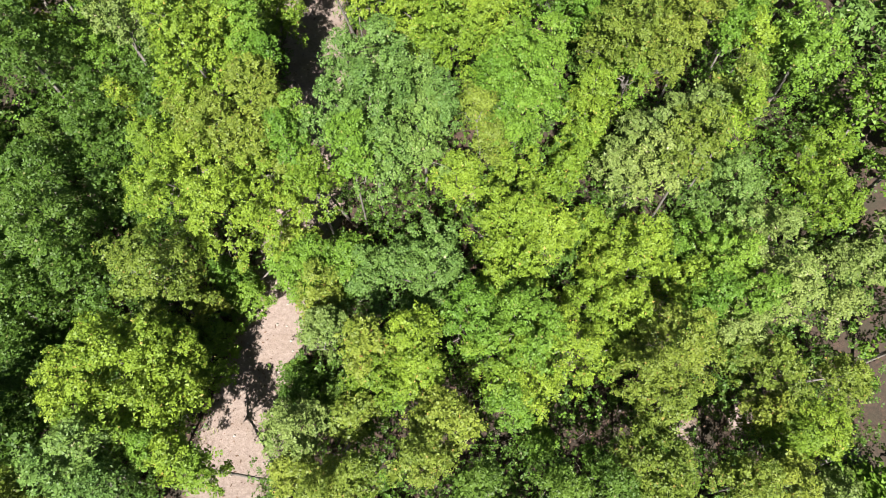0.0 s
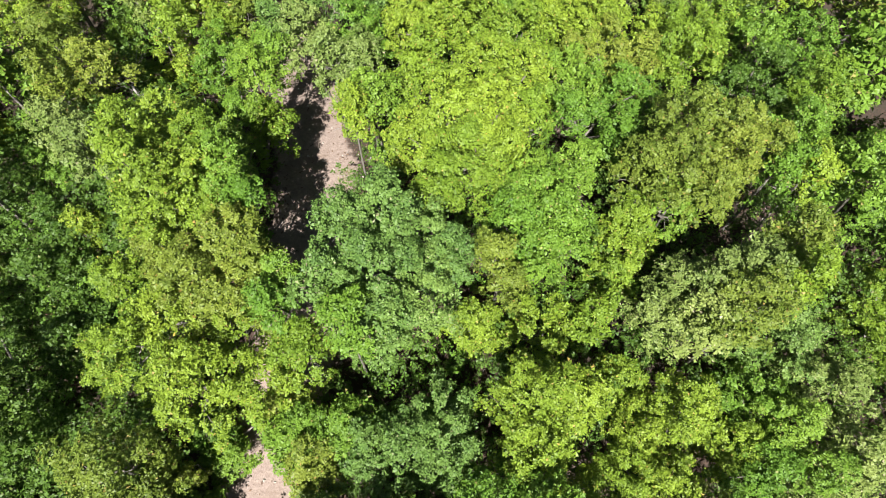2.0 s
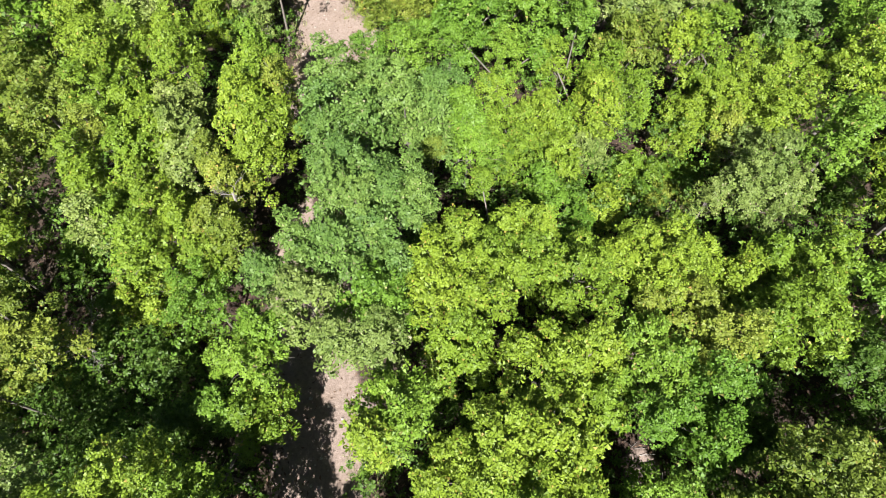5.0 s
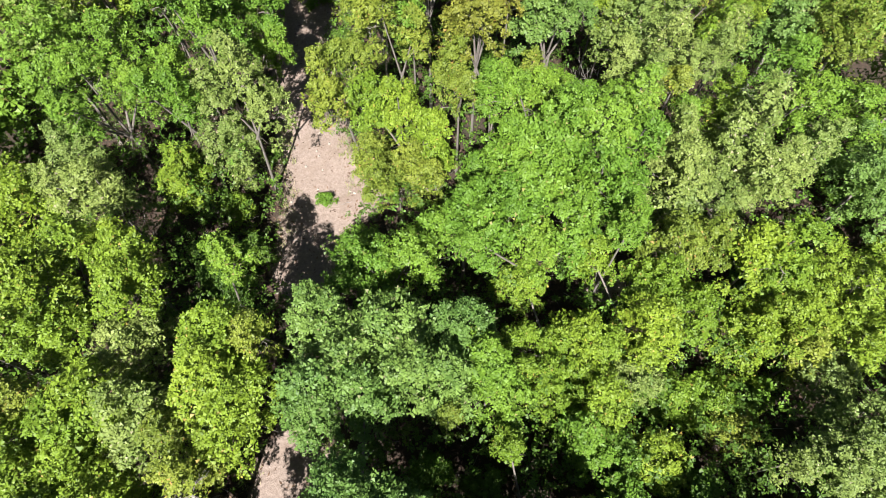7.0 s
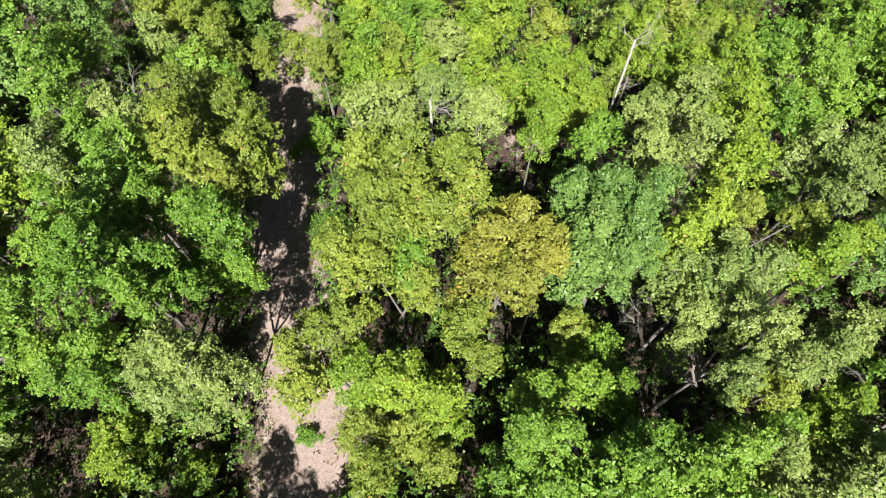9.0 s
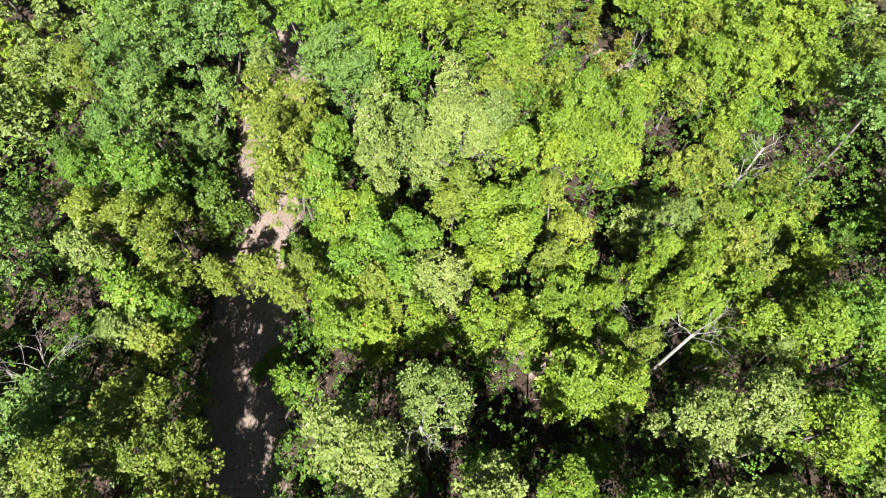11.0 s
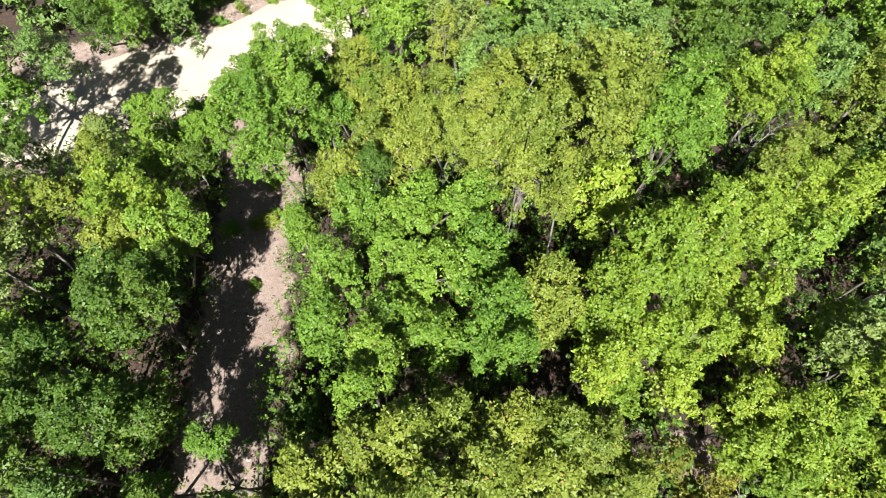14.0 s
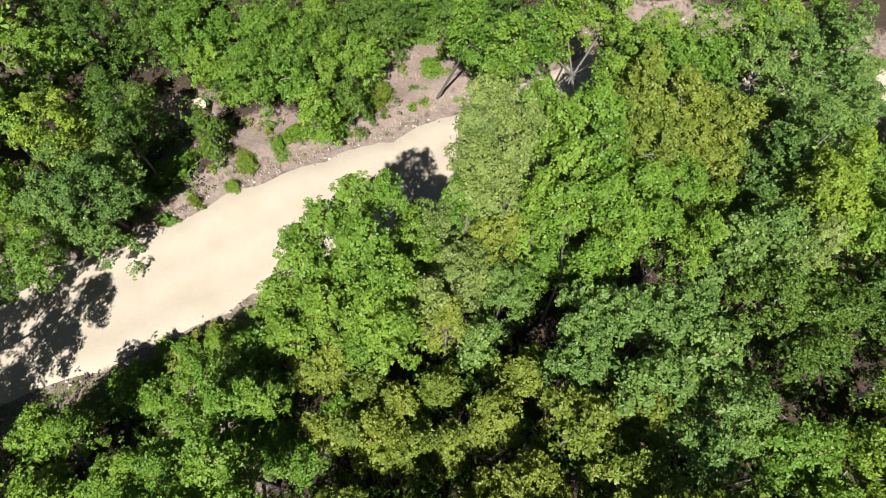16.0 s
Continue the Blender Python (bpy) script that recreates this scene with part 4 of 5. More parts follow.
oak("yellow_green", (-5.59, 51.84, 6.93, 0.53), (-5.87, 51.46, 6.82, 0.45), (-5.04, 52.19, 6.87, 0.45), (-5.42, 52.67, 6.46, 0.45))
oak("blue_green", (-8.46, 51.94, 6.61, 0.76), (-7.79, 51.74, 6.57, 0.65), (-8.51, 50.95, 6.38, 0.73), (-9.75, 53.22, 5.96, 0.57))
oak("olive", (4.56, 52.08, 2.21, 0.58))
oak("yellow_green", (10.26, 52.16, 5.13, 0.97), (9.94, 50.32, 4.87, 0.79))
oak("yellow_green", (0.82, 52.24, 4.30, 0.79), (0.40, 51.52, 4.15, 0.65), (-0.39, 52.01, 4.70, 0.72), (2.61, 53.19, 1.97, 0.74))
oak("olive", (6.80, 52.25, 4.75, 0.49))
oak("olive", (-2.10, 52.34, 7.04, 0.45))
oak("olive", (-0.32, 52.75, 5.54, 0.86), (-0.09, 53.58, 6.02, 0.73), (-1.41, 52.74, 5.91, 0.70), (-1.19, 53.59, 6.57, 0.68), (1.31, 53.35, 3.81, 0.79))
oak("dark", (-7.89, 53.22, 5.64, 0.61))
# low rusty heads that stand for a patch of reddish dry brush
oak("rusty", (4.11, 53.31, 2.08, 0.62), (4.96, 53.91, 2.19, 0.47), (3.56, 54.28, 2.91, 0.52))
oak("yellow_green", (6.07, 53.53, 4.48, 0.68), (5.46, 53.68, 4.47, 0.53), (6.47, 52.82, 4.56, 0.53), (7.33, 53.15, 4.78, 0.51))
oak("olive", (-4.60, 53.67, 6.66, 0.70), (-4.52, 52.74, 6.57, 0.67), (-3.21, 53.07, 6.63, 0.66))
oak("dark", (-10.27, 53.76, 6.73, 0.58))
oak("olive", (1.39, 54.35, 4.59, 0.82), (2.11, 53.64, 4.57, 0.53))
oak("olive", (0.16, 54.56, 6.46, 0.73), (-0.81, 54.46, 6.63, 0.72))
oak("olive", (-1.86, 54.76, 6.09, 0.73), (-2.79, 54.32, 6.90, 0.71), (-2.21, 53.23, 6.83, 0.66), (-3.76, 54.09, 6.33, 0.58))
oak("dark", (-9.04, 54.99, 5.40, 0.95), (-9.26, 54.86, 6.64, 0.88), (-8.81, 54.78, 4.63, 0.53), (-10.25, 54.87, 6.39, 0.62), (-10.64, 56.06, 6.14, 0.64))
oak("yellow_green", (4.91, 55.19, 5.02, 0.82), (4.73, 54.44, 4.72, 0.67), (5.82, 55.05, 5.28, 0.81), (5.30, 56.55, 4.89, 0.55), (5.55, 54.25, 5.12, 0.80))
oak("yellow_green", (6.70, 55.39, 7.13, 0.60), (7.10, 56.35, 7.22, 0.50))
oak("yellow_green", (8.18, 55.42, 4.88, 0.68), (7.01, 54.12, 5.40, 0.62), (6.33, 54.63, 5.53, 0.64), (6.80, 56.86, 5.67, 0.52))
oak("yellow_green", (3.56, 55.82, 4.14, 0.74), (1.89, 55.81, 4.46, 0.72))
oak("dark", (-11.39, 56.05, 6.38, 0.64), (-10.77, 54.75, 6.84, 0.61))
oak("green", (-3.65, 56.11, 6.29, 0.78), (-3.78, 55.07, 6.76, 0.49))
oak("pale", (6.45, 56.20, 6.81, 0.61))
oak("yellow_green", (3.86, 56.78, 5.79, 0.82), (3.79, 56.70, 4.39, 0.60), (2.58, 56.35, 6.17, 0.77))
oak("dark", (-9.40, 57.06, 6.30, 0.67), (-8.77, 57.39, 6.09, 0.56))
oak("yellow_green", (1.71, 57.07, 5.85, 0.69), (1.47, 55.89, 5.67, 0.69))
oak("green", (-0.76, 57.26, 6.04, 0.83), (-1.15, 56.62, 5.55, 0.83), (-0.57, 55.99, 6.24, 0.53))
oak("olive", (0.30, 57.51, 6.36, 0.84), (0.29, 57.25, 5.36, 0.68), (0.66, 59.82, 6.47, 0.52))
oak("yellow_green", (2.23, 57.81, 8.05, 0.89), (3.05, 57.75, 6.29, 0.81), (1.78, 57.47, 6.82, 0.80), (3.54, 58.62, 7.59, 0.75), (1.84, 59.72, 6.73, 0.81))
oak("dark", (-9.79, 58.07, 5.76, 0.66), (-10.23, 57.51, 5.44, 0.54), (-8.89, 57.88, 5.73, 0.55), (-8.72, 58.32, 5.51, 0.45))
oak("yellow_green", (8.25, 58.14, 6.44, 0.55))
oak("green", (-2.41, 58.32, 5.60, 1.02), (-3.49, 58.96, 5.07, 0.89), (-1.08, 58.98, 5.48, 1.01), (-3.23, 57.12, 5.54, 0.83), (-2.40, 56.79, 5.29, 0.83))
oak("green", (-4.76, 58.45, 5.44, 0.89), (-5.79, 59.63, 4.98, 0.45), (-4.94, 57.11, 5.32, 0.68))
oak("green", (6.81, 58.92, 5.98, 0.73))
oak("green", (-9.16, 59.24, 5.78, 0.69), (-8.46, 59.63, 5.60, 0.59))
oak("yellow_green", (4.92, 59.26, 7.16, 0.84))
oak("olive", (-9.83, 59.38, 5.67, 0.69), (-10.39, 58.94, 5.62, 0.68))
oak("yellow_green", (5.75, 59.50, 5.12, 0.94), (6.76, 60.38, 6.30, 0.86), (5.66, 57.81, 5.08, 0.74), (4.54, 58.55, 5.32, 0.88))
oak("olive", (-0.38, 59.76, 7.59, 0.59))
oak("green", (-2.73, 60.12, 5.75, 0.95), (-1.35, 60.31, 5.57, 0.90), (-4.37, 60.48, 4.97, 0.94))
oak("yellow_green", (8.23, 60.44, 5.85, 0.91), (9.54, 60.94, 5.98, 0.77))
oak("olive", (-12.25, 60.62, 5.26, 0.63), (-11.61, 61.91, 5.32, 0.51))
oak("olive", (1.88, 60.85, 7.56, 0.63), (1.70, 60.65, 6.70, 0.56), (1.40, 61.26, 8.32, 0.60), (2.23, 61.30, 8.24, 0.61))
oak("olive", (6.16, 60.89, 6.72, 0.56))
oak("yellow_green", (-10.91, 60.89, 5.48, 0.73), (-10.42, 59.79, 5.85, 0.71), (-9.67, 60.32, 5.66, 0.60))
oak("olive", (-0.38, 61.25, 7.69, 0.76), (-0.21, 60.33, 8.01, 0.60), (0.73, 62.08, 6.85, 0.67), (-0.87, 60.70, 7.16, 0.61), (0.98, 60.89, 6.13, 0.57))
oak("olive", (-4.86, 61.37, 5.60, 0.76), (-5.13, 60.88, 5.19, 0.49), (-4.18, 62.80, 5.00, 0.66), (-3.33, 62.15, 5.12, 0.65))
oak("dark", (-3.90, 61.45, 5.43, 0.51))
oak("green", (3.31, 61.79, 7.37, 0.65), (3.97, 61.30, 7.12, 0.55), (2.70, 60.67, 7.72, 0.62), (3.34, 60.42, 7.53, 0.45))
oak("dark", (-9.31, 62.10, 4.60, 0.68))
oak("olive", (-2.54, 62.35, 5.59, 0.66), (-1.65, 62.03, 5.65, 0.51))
oak("dark", (-14.76, 62.60, 4.90, 0.85))
oak("green", (-6.89, 62.65, 5.29, 0.67), (-7.47, 62.13, 4.86, 0.52), (-7.66, 63.69, 5.18, 0.65), (-8.42, 62.90, 5.00, 0.45), (-6.65, 64.40, 4.15, 0.65))
oak("pale", (-12.13, 62.98, 4.67, 0.71))
oak("olive", (-0.33, 63.30, 5.73, 0.80), (-1.08, 62.91, 5.09, 0.66), (0.66, 64.28, 6.59, 0.76), (1.31, 63.27, 6.50, 0.72), (-1.87, 64.22, 4.24, 0.58))
oak("green", (-9.38, 63.34, 4.54, 0.59), (-8.52, 63.63, 5.15, 0.52))
oak("yellow_green", (6.94, 63.85, 6.52, 0.77), (6.15, 63.82, 6.35, 0.66), (7.00, 62.87, 6.67, 0.49), (8.44, 65.24, 5.76, 0.66), (6.37, 62.70, 6.24, 0.49))
oak("green", (5.04, 63.89, 6.02, 0.68), (4.51, 63.87, 6.05, 0.66), (5.11, 62.80, 6.08, 0.63))
oak("olive", (-3.47, 64.34, 4.60, 0.74), (-4.23, 64.46, 4.40, 0.60), (-3.15, 65.08, 4.44, 0.62), (-2.60, 64.10, 4.43, 0.72), (-3.95, 65.42, 4.10, 0.64))
oak("blue_green", (3.42, 64.47, 7.14, 0.75), (2.46, 63.69, 7.36, 0.61))
oak("green", (-11.50, 64.48, 4.10, 0.76), (-10.70, 64.40, 4.25, 0.50), (-10.88, 63.18, 4.28, 0.73))
oak("olive", (1.73, 64.50, 6.50, 0.76), (1.75, 62.34, 8.12, 0.65), (2.59, 62.48, 7.91, 0.66))
oak("green", (-4.42, 64.91, 4.11, 0.62), (-5.24, 63.67, 4.87, 0.58), (-5.74, 64.13, 4.42, 0.60))
oak("dark", (-6.04, 65.32, 4.46, 0.53))
oak("green", (-6.83, 65.61, 4.80, 0.82), (-6.45, 66.26, 4.76, 0.76), (-7.22, 65.08, 4.56, 0.73), (-7.66, 65.63, 5.03, 0.53), (-8.53, 65.19, 4.39, 0.57))
oak("olive", (-5.12, 65.73, 4.81, 0.64), (-4.74, 66.05, 5.00, 0.64), (-4.81, 64.58, 4.51, 0.61))
oak("olive", (-0.06, 65.80, 4.81, 0.76), (-1.00, 64.72, 4.80, 0.75))
oak("green", (-3.15, 66.04, 6.40, 0.69), (-4.10, 66.10, 5.24, 0.50))
oak("blue_green", (1.29, 66.20, 7.07, 0.94), (0.83, 65.61, 6.38, 0.79), (2.59, 66.27, 7.18, 0.92), (1.77, 64.73, 7.40, 0.76), (3.16, 65.43, 6.97, 0.76))
oak("green", (-5.36, 66.28, 6.11, 0.57))
oak("olive", (-2.01, 66.93, 5.08, 0.63), (-2.17, 65.55, 4.40, 0.61))
oak("dark", (5.50, 67.17, 5.89, 0.89), (6.67, 66.85, 6.02, 0.88), (6.07, 65.81, 5.50, 0.71))
oak("pale", (-2.46, 67.20, 5.86, 0.61))
oak("green", (-4.94, 67.35, 7.02, 0.70), (-5.34, 68.07, 6.67, 0.47), (-4.56, 67.92, 7.57, 0.55), (-5.62, 66.92, 6.34, 0.46), (-4.62, 66.58, 6.55, 0.57))
oak("green", (-3.21, 67.52, 6.44, 0.71), (-3.62, 67.40, 7.81, 0.65), (-3.56, 66.78, 6.10, 0.70), (-4.27, 67.33, 6.31, 0.70), (-2.94, 68.90, 5.76, 0.63))
oak("blue_green", (-0.48, 68.17, 3.93, 1.03), (-1.05, 66.70, 4.16, 0.79))
oak("pale", (6.30, 68.21, 6.42, 0.50))
oak("blue_green", (4.68, 68.28, 6.30, 0.75), (5.46, 68.65, 6.64, 0.75), (5.85, 68.01, 6.04, 0.63))
oak("green", (-3.93, 68.50, 7.68, 0.56), (-3.29, 68.73, 7.56, 0.46))
oak("green", (0.78, 68.63, 5.19, 0.81), (0.06, 69.11, 7.01, 0.50), (0.31, 69.49, 4.23, 0.74), (-0.05, 69.92, 5.03, 0.64))
oak("green", (0.50, 68.66, 7.26, 0.59), (1.16, 67.58, 6.83, 0.57))
oak("dark", (-14.63, 68.89, 3.88, 0.87))
oak("green", (7.76, 68.97, 5.96, 0.92), (9.17, 67.54, 6.12, 0.74))
oak("dark", (9.06, 69.03, 5.91, 0.92), (8.21, 67.23, 5.83, 0.88))
oak("yellow_green", (7.41, 69.36, 6.45, 0.64), (6.93, 69.60, 6.54, 0.52), (6.81, 69.74, 7.55, 0.62))
oak("pale", (-2.49, 69.40, 5.58, 0.80), (-1.85, 68.27, 5.41, 0.79), (-1.42, 69.69, 7.05, 0.63), (-1.32, 68.42, 3.90, 0.68), (-1.03, 69.96, 4.98, 0.59))
oak("green", (2.30, 69.47, 7.13, 0.72), (2.51, 68.41, 7.01, 0.59), (1.27, 68.78, 7.48, 0.70), (1.80, 68.30, 6.97, 0.70), (0.83, 69.93, 6.93, 0.72))
oak("olive", (-0.36, 69.62, 4.45, 0.60), (-1.06, 69.12, 4.87, 0.57))
oak("green", (-1.63, 69.69, 5.86, 0.49))
oak("pale", (-0.42, 70.05, 6.98, 0.63), (-0.65, 69.56, 6.60, 0.51))
oak("green", (-14.21, 70.11, 4.08, 1.08), (-13.24, 69.18, 3.89, 0.60))
oak("green", (4.98, 70.35, 5.03, 0.85), (3.77, 70.05, 6.15, 0.80), (3.95, 68.53, 6.13, 0.62))
oak("olive", (2.67, 70.77, 7.07, 0.77), (2.91, 72.43, 6.81, 0.68))
oak("blue_green", (6.96, 71.22, 6.94, 0.79), (6.35, 71.14, 5.84, 0.72), (6.52, 70.73, 6.54, 0.68), (8.26, 71.82, 6.68, 0.52), (6.07, 70.17, 5.04, 0.68))
oak("blue_green", (-12.52, 71.28, 4.97, 1.08), (-12.20, 71.56, 4.11, 0.95), (-13.07, 70.57, 4.19, 0.92), (-12.55, 70.61, 3.27, 0.80), (-11.97, 72.36, 4.10, 0.80))
oak("green", (1.72, 71.61, 7.26, 0.79), (0.82, 71.18, 6.99, 0.77), (2.52, 73.59, 6.36, 0.63), (0.30, 72.18, 6.68, 0.54), (1.74, 70.35, 6.99, 0.73))
oak("green", (-15.98, 71.83, 3.91, 1.12))
oak("pale", (-0.85, 71.87, 7.18, 0.81), (-0.10, 71.11, 7.07, 0.65), (-1.40, 70.72, 7.13, 0.78))
oak("olive", (5.51, 72.84, 5.82, 0.90), (6.09, 72.31, 5.55, 0.75), (5.49, 71.58, 5.52, 0.89), (4.34, 72.86, 6.19, 0.87), (4.46, 71.82, 5.68, 0.86))
oak("olive", (3.11, 72.93, 6.88, 0.64))
oak("dark", (-11.85, 73.41, 4.56, 0.66))
oak("green", (-0.49, 73.71, 7.22, 0.66))
oak("green", (3.12, 73.76, 6.84, 0.73))
oak("blue_green", (6.66, 74.17, 6.30, 0.91), (7.37, 75.28, 6.11, 0.77), (7.64, 73.91, 6.53, 0.89), (8.48, 75.36, 6.13, 0.76), (7.45, 73.16, 5.69, 0.86))
oak("blue_green", (8.86, 74.54, 6.80, 0.75), (8.55, 73.63, 6.78, 0.72))
oak("green", (5.89, 74.61, 5.92, 0.92), (5.02, 74.70, 6.58, 0.77), (4.25, 73.99, 6.64, 0.90), (3.99, 74.75, 6.54, 0.75))
oak("green", (-6.34, 75.10, 3.23, 0.74))
oak("dark", (-15.53, 75.19, 3.88, 0.72))
oak("dark", (-0.21, 75.50, 6.91, 0.85), (-1.85, 76.09, 6.02, 0.70), (1.47, 75.63, 6.10, 0.60))
oak("green", (1.33, 75.63, 6.81, 0.85), (2.80, 75.87, 6.55, 0.77), (0.62, 74.74, 6.46, 0.66), (2.99, 74.82, 6.39, 0.66))
oak("green", (7.35, 75.64, 6.63, 0.95), (9.18, 76.13, 6.18, 0.93), (6.73, 75.81, 5.77, 0.78))
oak("dark", (-13.54, 75.70, 3.62, 0.73), (-12.16, 75.46, 3.36, 0.68))
oak("dark", (-5.40, 76.04, 2.78, 0.68))
oak("green", (-1.37, 76.46, 6.28, 0.95), (-1.12, 74.84, 6.56, 0.59))
oak("green", (-8.80, 76.83, 3.22, 1.12), (-7.65, 77.18, 2.74, 0.96), (-10.65, 77.77, 2.75, 0.98))
oak("green", (-5.95, 77.49, 3.10, 1.08), (-4.93, 77.97, 3.02, 0.99))
oak("green", (-16.29, 77.57, 4.01, 1.16), (-15.58, 77.07, 3.98, 0.95))
oak("green", (-8.75, 78.88, 3.20, 1.42), (-8.37, 80.18, 3.08, 1.04), (-10.37, 79.18, 2.72, 1.41), (-7.31, 79.19, 2.71, 1.41))
oak("dark", (-15.34, 79.08, 3.92, 1.20), (-17.63, 80.16, 3.09, 1.20), (-13.82, 80.00, 2.79, 0.82))
oak("dark", (-5.88, 79.75, 2.98, 1.03), (-5.02, 79.60, 3.18, 0.93), (-4.20, 79.29, 3.12, 0.82), (-3.82, 79.75, 3.13, 0.83))
oak("green", (-6.75, 80.10, 2.90, 0.93))
oak("green", (-4.67, 80.50, 3.18, 1.26), (-3.04, 80.94, 2.97, 1.16))
oak("green", (-12.14, 80.66, 3.19, 1.27), (-11.75, 79.10, 3.27, 1.23))
# oaks added out of view behind the start, to throw shade onto the slope
oak("green", (0.80, -1.90, 3.20, 1.30), (2.60, -1.60, 3.00, 1.20), (4.40, -2.00, 2.80, 1.20))
oak("green", (-6.29, 63.50, 6.60, 0.65), (-6.89, 62.63, 6.60, 0.60), (-5.70, 64.78, 6.30, 0.48), (-5.70, 62.76, 6.60, 0.55), (-6.90, 64.27, 6.60, 0.51), (-6.35, 64.64, 6.60, 0.54), (-7.30, 63.56, 6.60, 0.52), (-7.64, 62.70, 6.60, 0.51))
oak("blue_green", (10.13, 74.50, 5.20, 0.80), (9.39, 73.74, 5.20, 0.80), (10.17, 73.53, 5.20, 0.80))
oak("green", (-6.40, 52.80, 6.10, 0.60), (-6.90, 54.30, 5.60, 0.50))
oak("green", (-14.50, 63.60, 6.20, 0.95), (-16.20, 64.00, 6.40, 1.00), (-15.30, 62.00, 6.00, 0.90))
oak("blue_green", (-17.90, 62.30, 6.30, 1.30), (-18.60, 64.60, 6.10, 1.20), (-16.80, 65.40, 5.60, 0.80), (-15.00, 65.00, 6.30, 0.75), (-13.60, 64.90, 6.10, 0.80))


# ---- younger trees in the gaps, and the forest round about ----
def free(x, y, r, share):
    g = np.array(grown)
    return bool(np.all((g[:, 0] - x) ** 2 + (g[:, 1] - y) ** 2 > (share * (r + g[:, 2])) ** 2))


def open_ground(x, y, r):
    """Whether a tree would stand on the path, the road or a clearing."""
    return (path_away(x, y) < 1.15 + 0.6 * r or away_from(ROAD_LINE, x, y) < ROAD_HALF + 0.5 + r
            or any(math.hypot(x - a, y - b) < c + r * 0.6 for a, b, c in BARE))


fill_rng = random.Random(5)


def wood_mass(label, spots):
    """Trees too many to tell apart, joined tone by tone: crowns on slender trunks."""
    for tone in LEAF:
        parts, trunks = [], []
        for x, y, r, t in spots:
            if t != tone:
                continue
            wide, crown, limbs, h = sorted(KINDS, key=lambda k: abs(k[0] - (0.85 if -14.5 < x < 12.5 else 0.45) * r) + tree_rng.uniform(0, 0.2))[0]
            co = np.empty(len(crown.vertices) * 3, np.float32)
            crown.vertices.foreach_get("co", co)
            ids = np.empty(len(crown.loops), np.int32)
            crown.loops.foreach_get("vertex_index", ids)
            a, k = tree_rng.uniform(0, 6.283), r / wide
            turn = np.array(((math.cos(a), math.sin(a), 0), (-math.sin(a), math.cos(a), 0), (0, 0, 1)), np.float32)
            base = land(x, y)
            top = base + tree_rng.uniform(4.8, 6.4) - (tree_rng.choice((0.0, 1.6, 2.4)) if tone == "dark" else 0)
            parts.append((co.reshape(-1, 3) @ turn * k + np.array((x, y, top), np.float32), ids.reshape(-1, 3)))
            trunks.append(tube([(x, y, base - 0.05), (x + 0.1, y, base + 2), (x, y, top - 1.1 * h * k)], [0.09, 0.07, 0.05], 4))
        if not parts:
            continue
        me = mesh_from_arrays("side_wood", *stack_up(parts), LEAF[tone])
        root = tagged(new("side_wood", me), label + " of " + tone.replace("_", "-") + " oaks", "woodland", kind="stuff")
        new("trunks", mesh_of("trunks", join_shapes(trunks), BARK)).parent = root


spots = []
for _ in range(6000):      # the wood at the sides of the strip and beyond the road
    x, y = fill_rng.uniform(-19, 15), fill_rng.uniform(-1.5, 92)
    r = fill_rng.uniform(1.1, 1.7)
    if (x < -9 or x > 7 or y > 78) and free(x, y, r, 0.92 if -10 < x < 9 and y < 76 else 0.74) and not open_ground(x, y, r * 0.8):
        tone = fill_rng.choice(("green", "green", "olive", "blue_green", "yellow_green", "pale"))
        # west of the start the dark leaf tone takes the place of shade
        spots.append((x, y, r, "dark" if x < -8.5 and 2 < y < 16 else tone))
        grown.append((x, y, r))
wood_mass("closed canopy beside the flown strip", spots)
young = 0
for _ in range(9000):
    x, y = fill_rng.uniform(-14.5, 12.5), fill_rng.uniform(-1.5, 78)
    r = fill_rng.uniform(0.55, 0.9)
    if young < 110 and free(x, y, r, 0.80) and not open_ground(x, y, r * 0.9):
        # two in three take the dark tone, so shade is coloured into the gaps
        oak(fill_rng.choice(("green", "dark", "dark")), (x, y, land(x, y) + fill_rng.uniform(1.6, 3.2), r), group="young trees between the oaks")
        young += 1


def leaf_mass(name, label, category, tone, boughs, leaf, tufts):
    """Leafy boughs that nobody could count, as one mesh."""
    rng = np.random.default_rng(len(boughs))
    centres, sizes = np.array([c for c, _ in boughs]), np.array([b for _, b in boughs])
    shapes = [bough_leaves(rng, centres, sizes, np.tile((0.0, 0.0, 1.0), (len(boughs), 1)), [tufts] * len(boughs), leaf, 6)]
    me = mesh_from_arrays(name, *stack_up(shapes), LEAF[tone])
    return tagged(new(name, me), label, category, kind="stuff")


# mostly the dark leaf tone, which colours the shade of the gaps in
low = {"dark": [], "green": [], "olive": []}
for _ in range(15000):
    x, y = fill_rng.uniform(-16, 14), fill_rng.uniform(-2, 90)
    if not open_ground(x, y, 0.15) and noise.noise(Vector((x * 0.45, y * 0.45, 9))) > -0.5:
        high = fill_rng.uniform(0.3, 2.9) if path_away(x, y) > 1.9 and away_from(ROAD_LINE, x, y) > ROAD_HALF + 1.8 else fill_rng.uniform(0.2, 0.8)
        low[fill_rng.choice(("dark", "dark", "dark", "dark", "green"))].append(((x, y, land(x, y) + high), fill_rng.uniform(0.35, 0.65)))
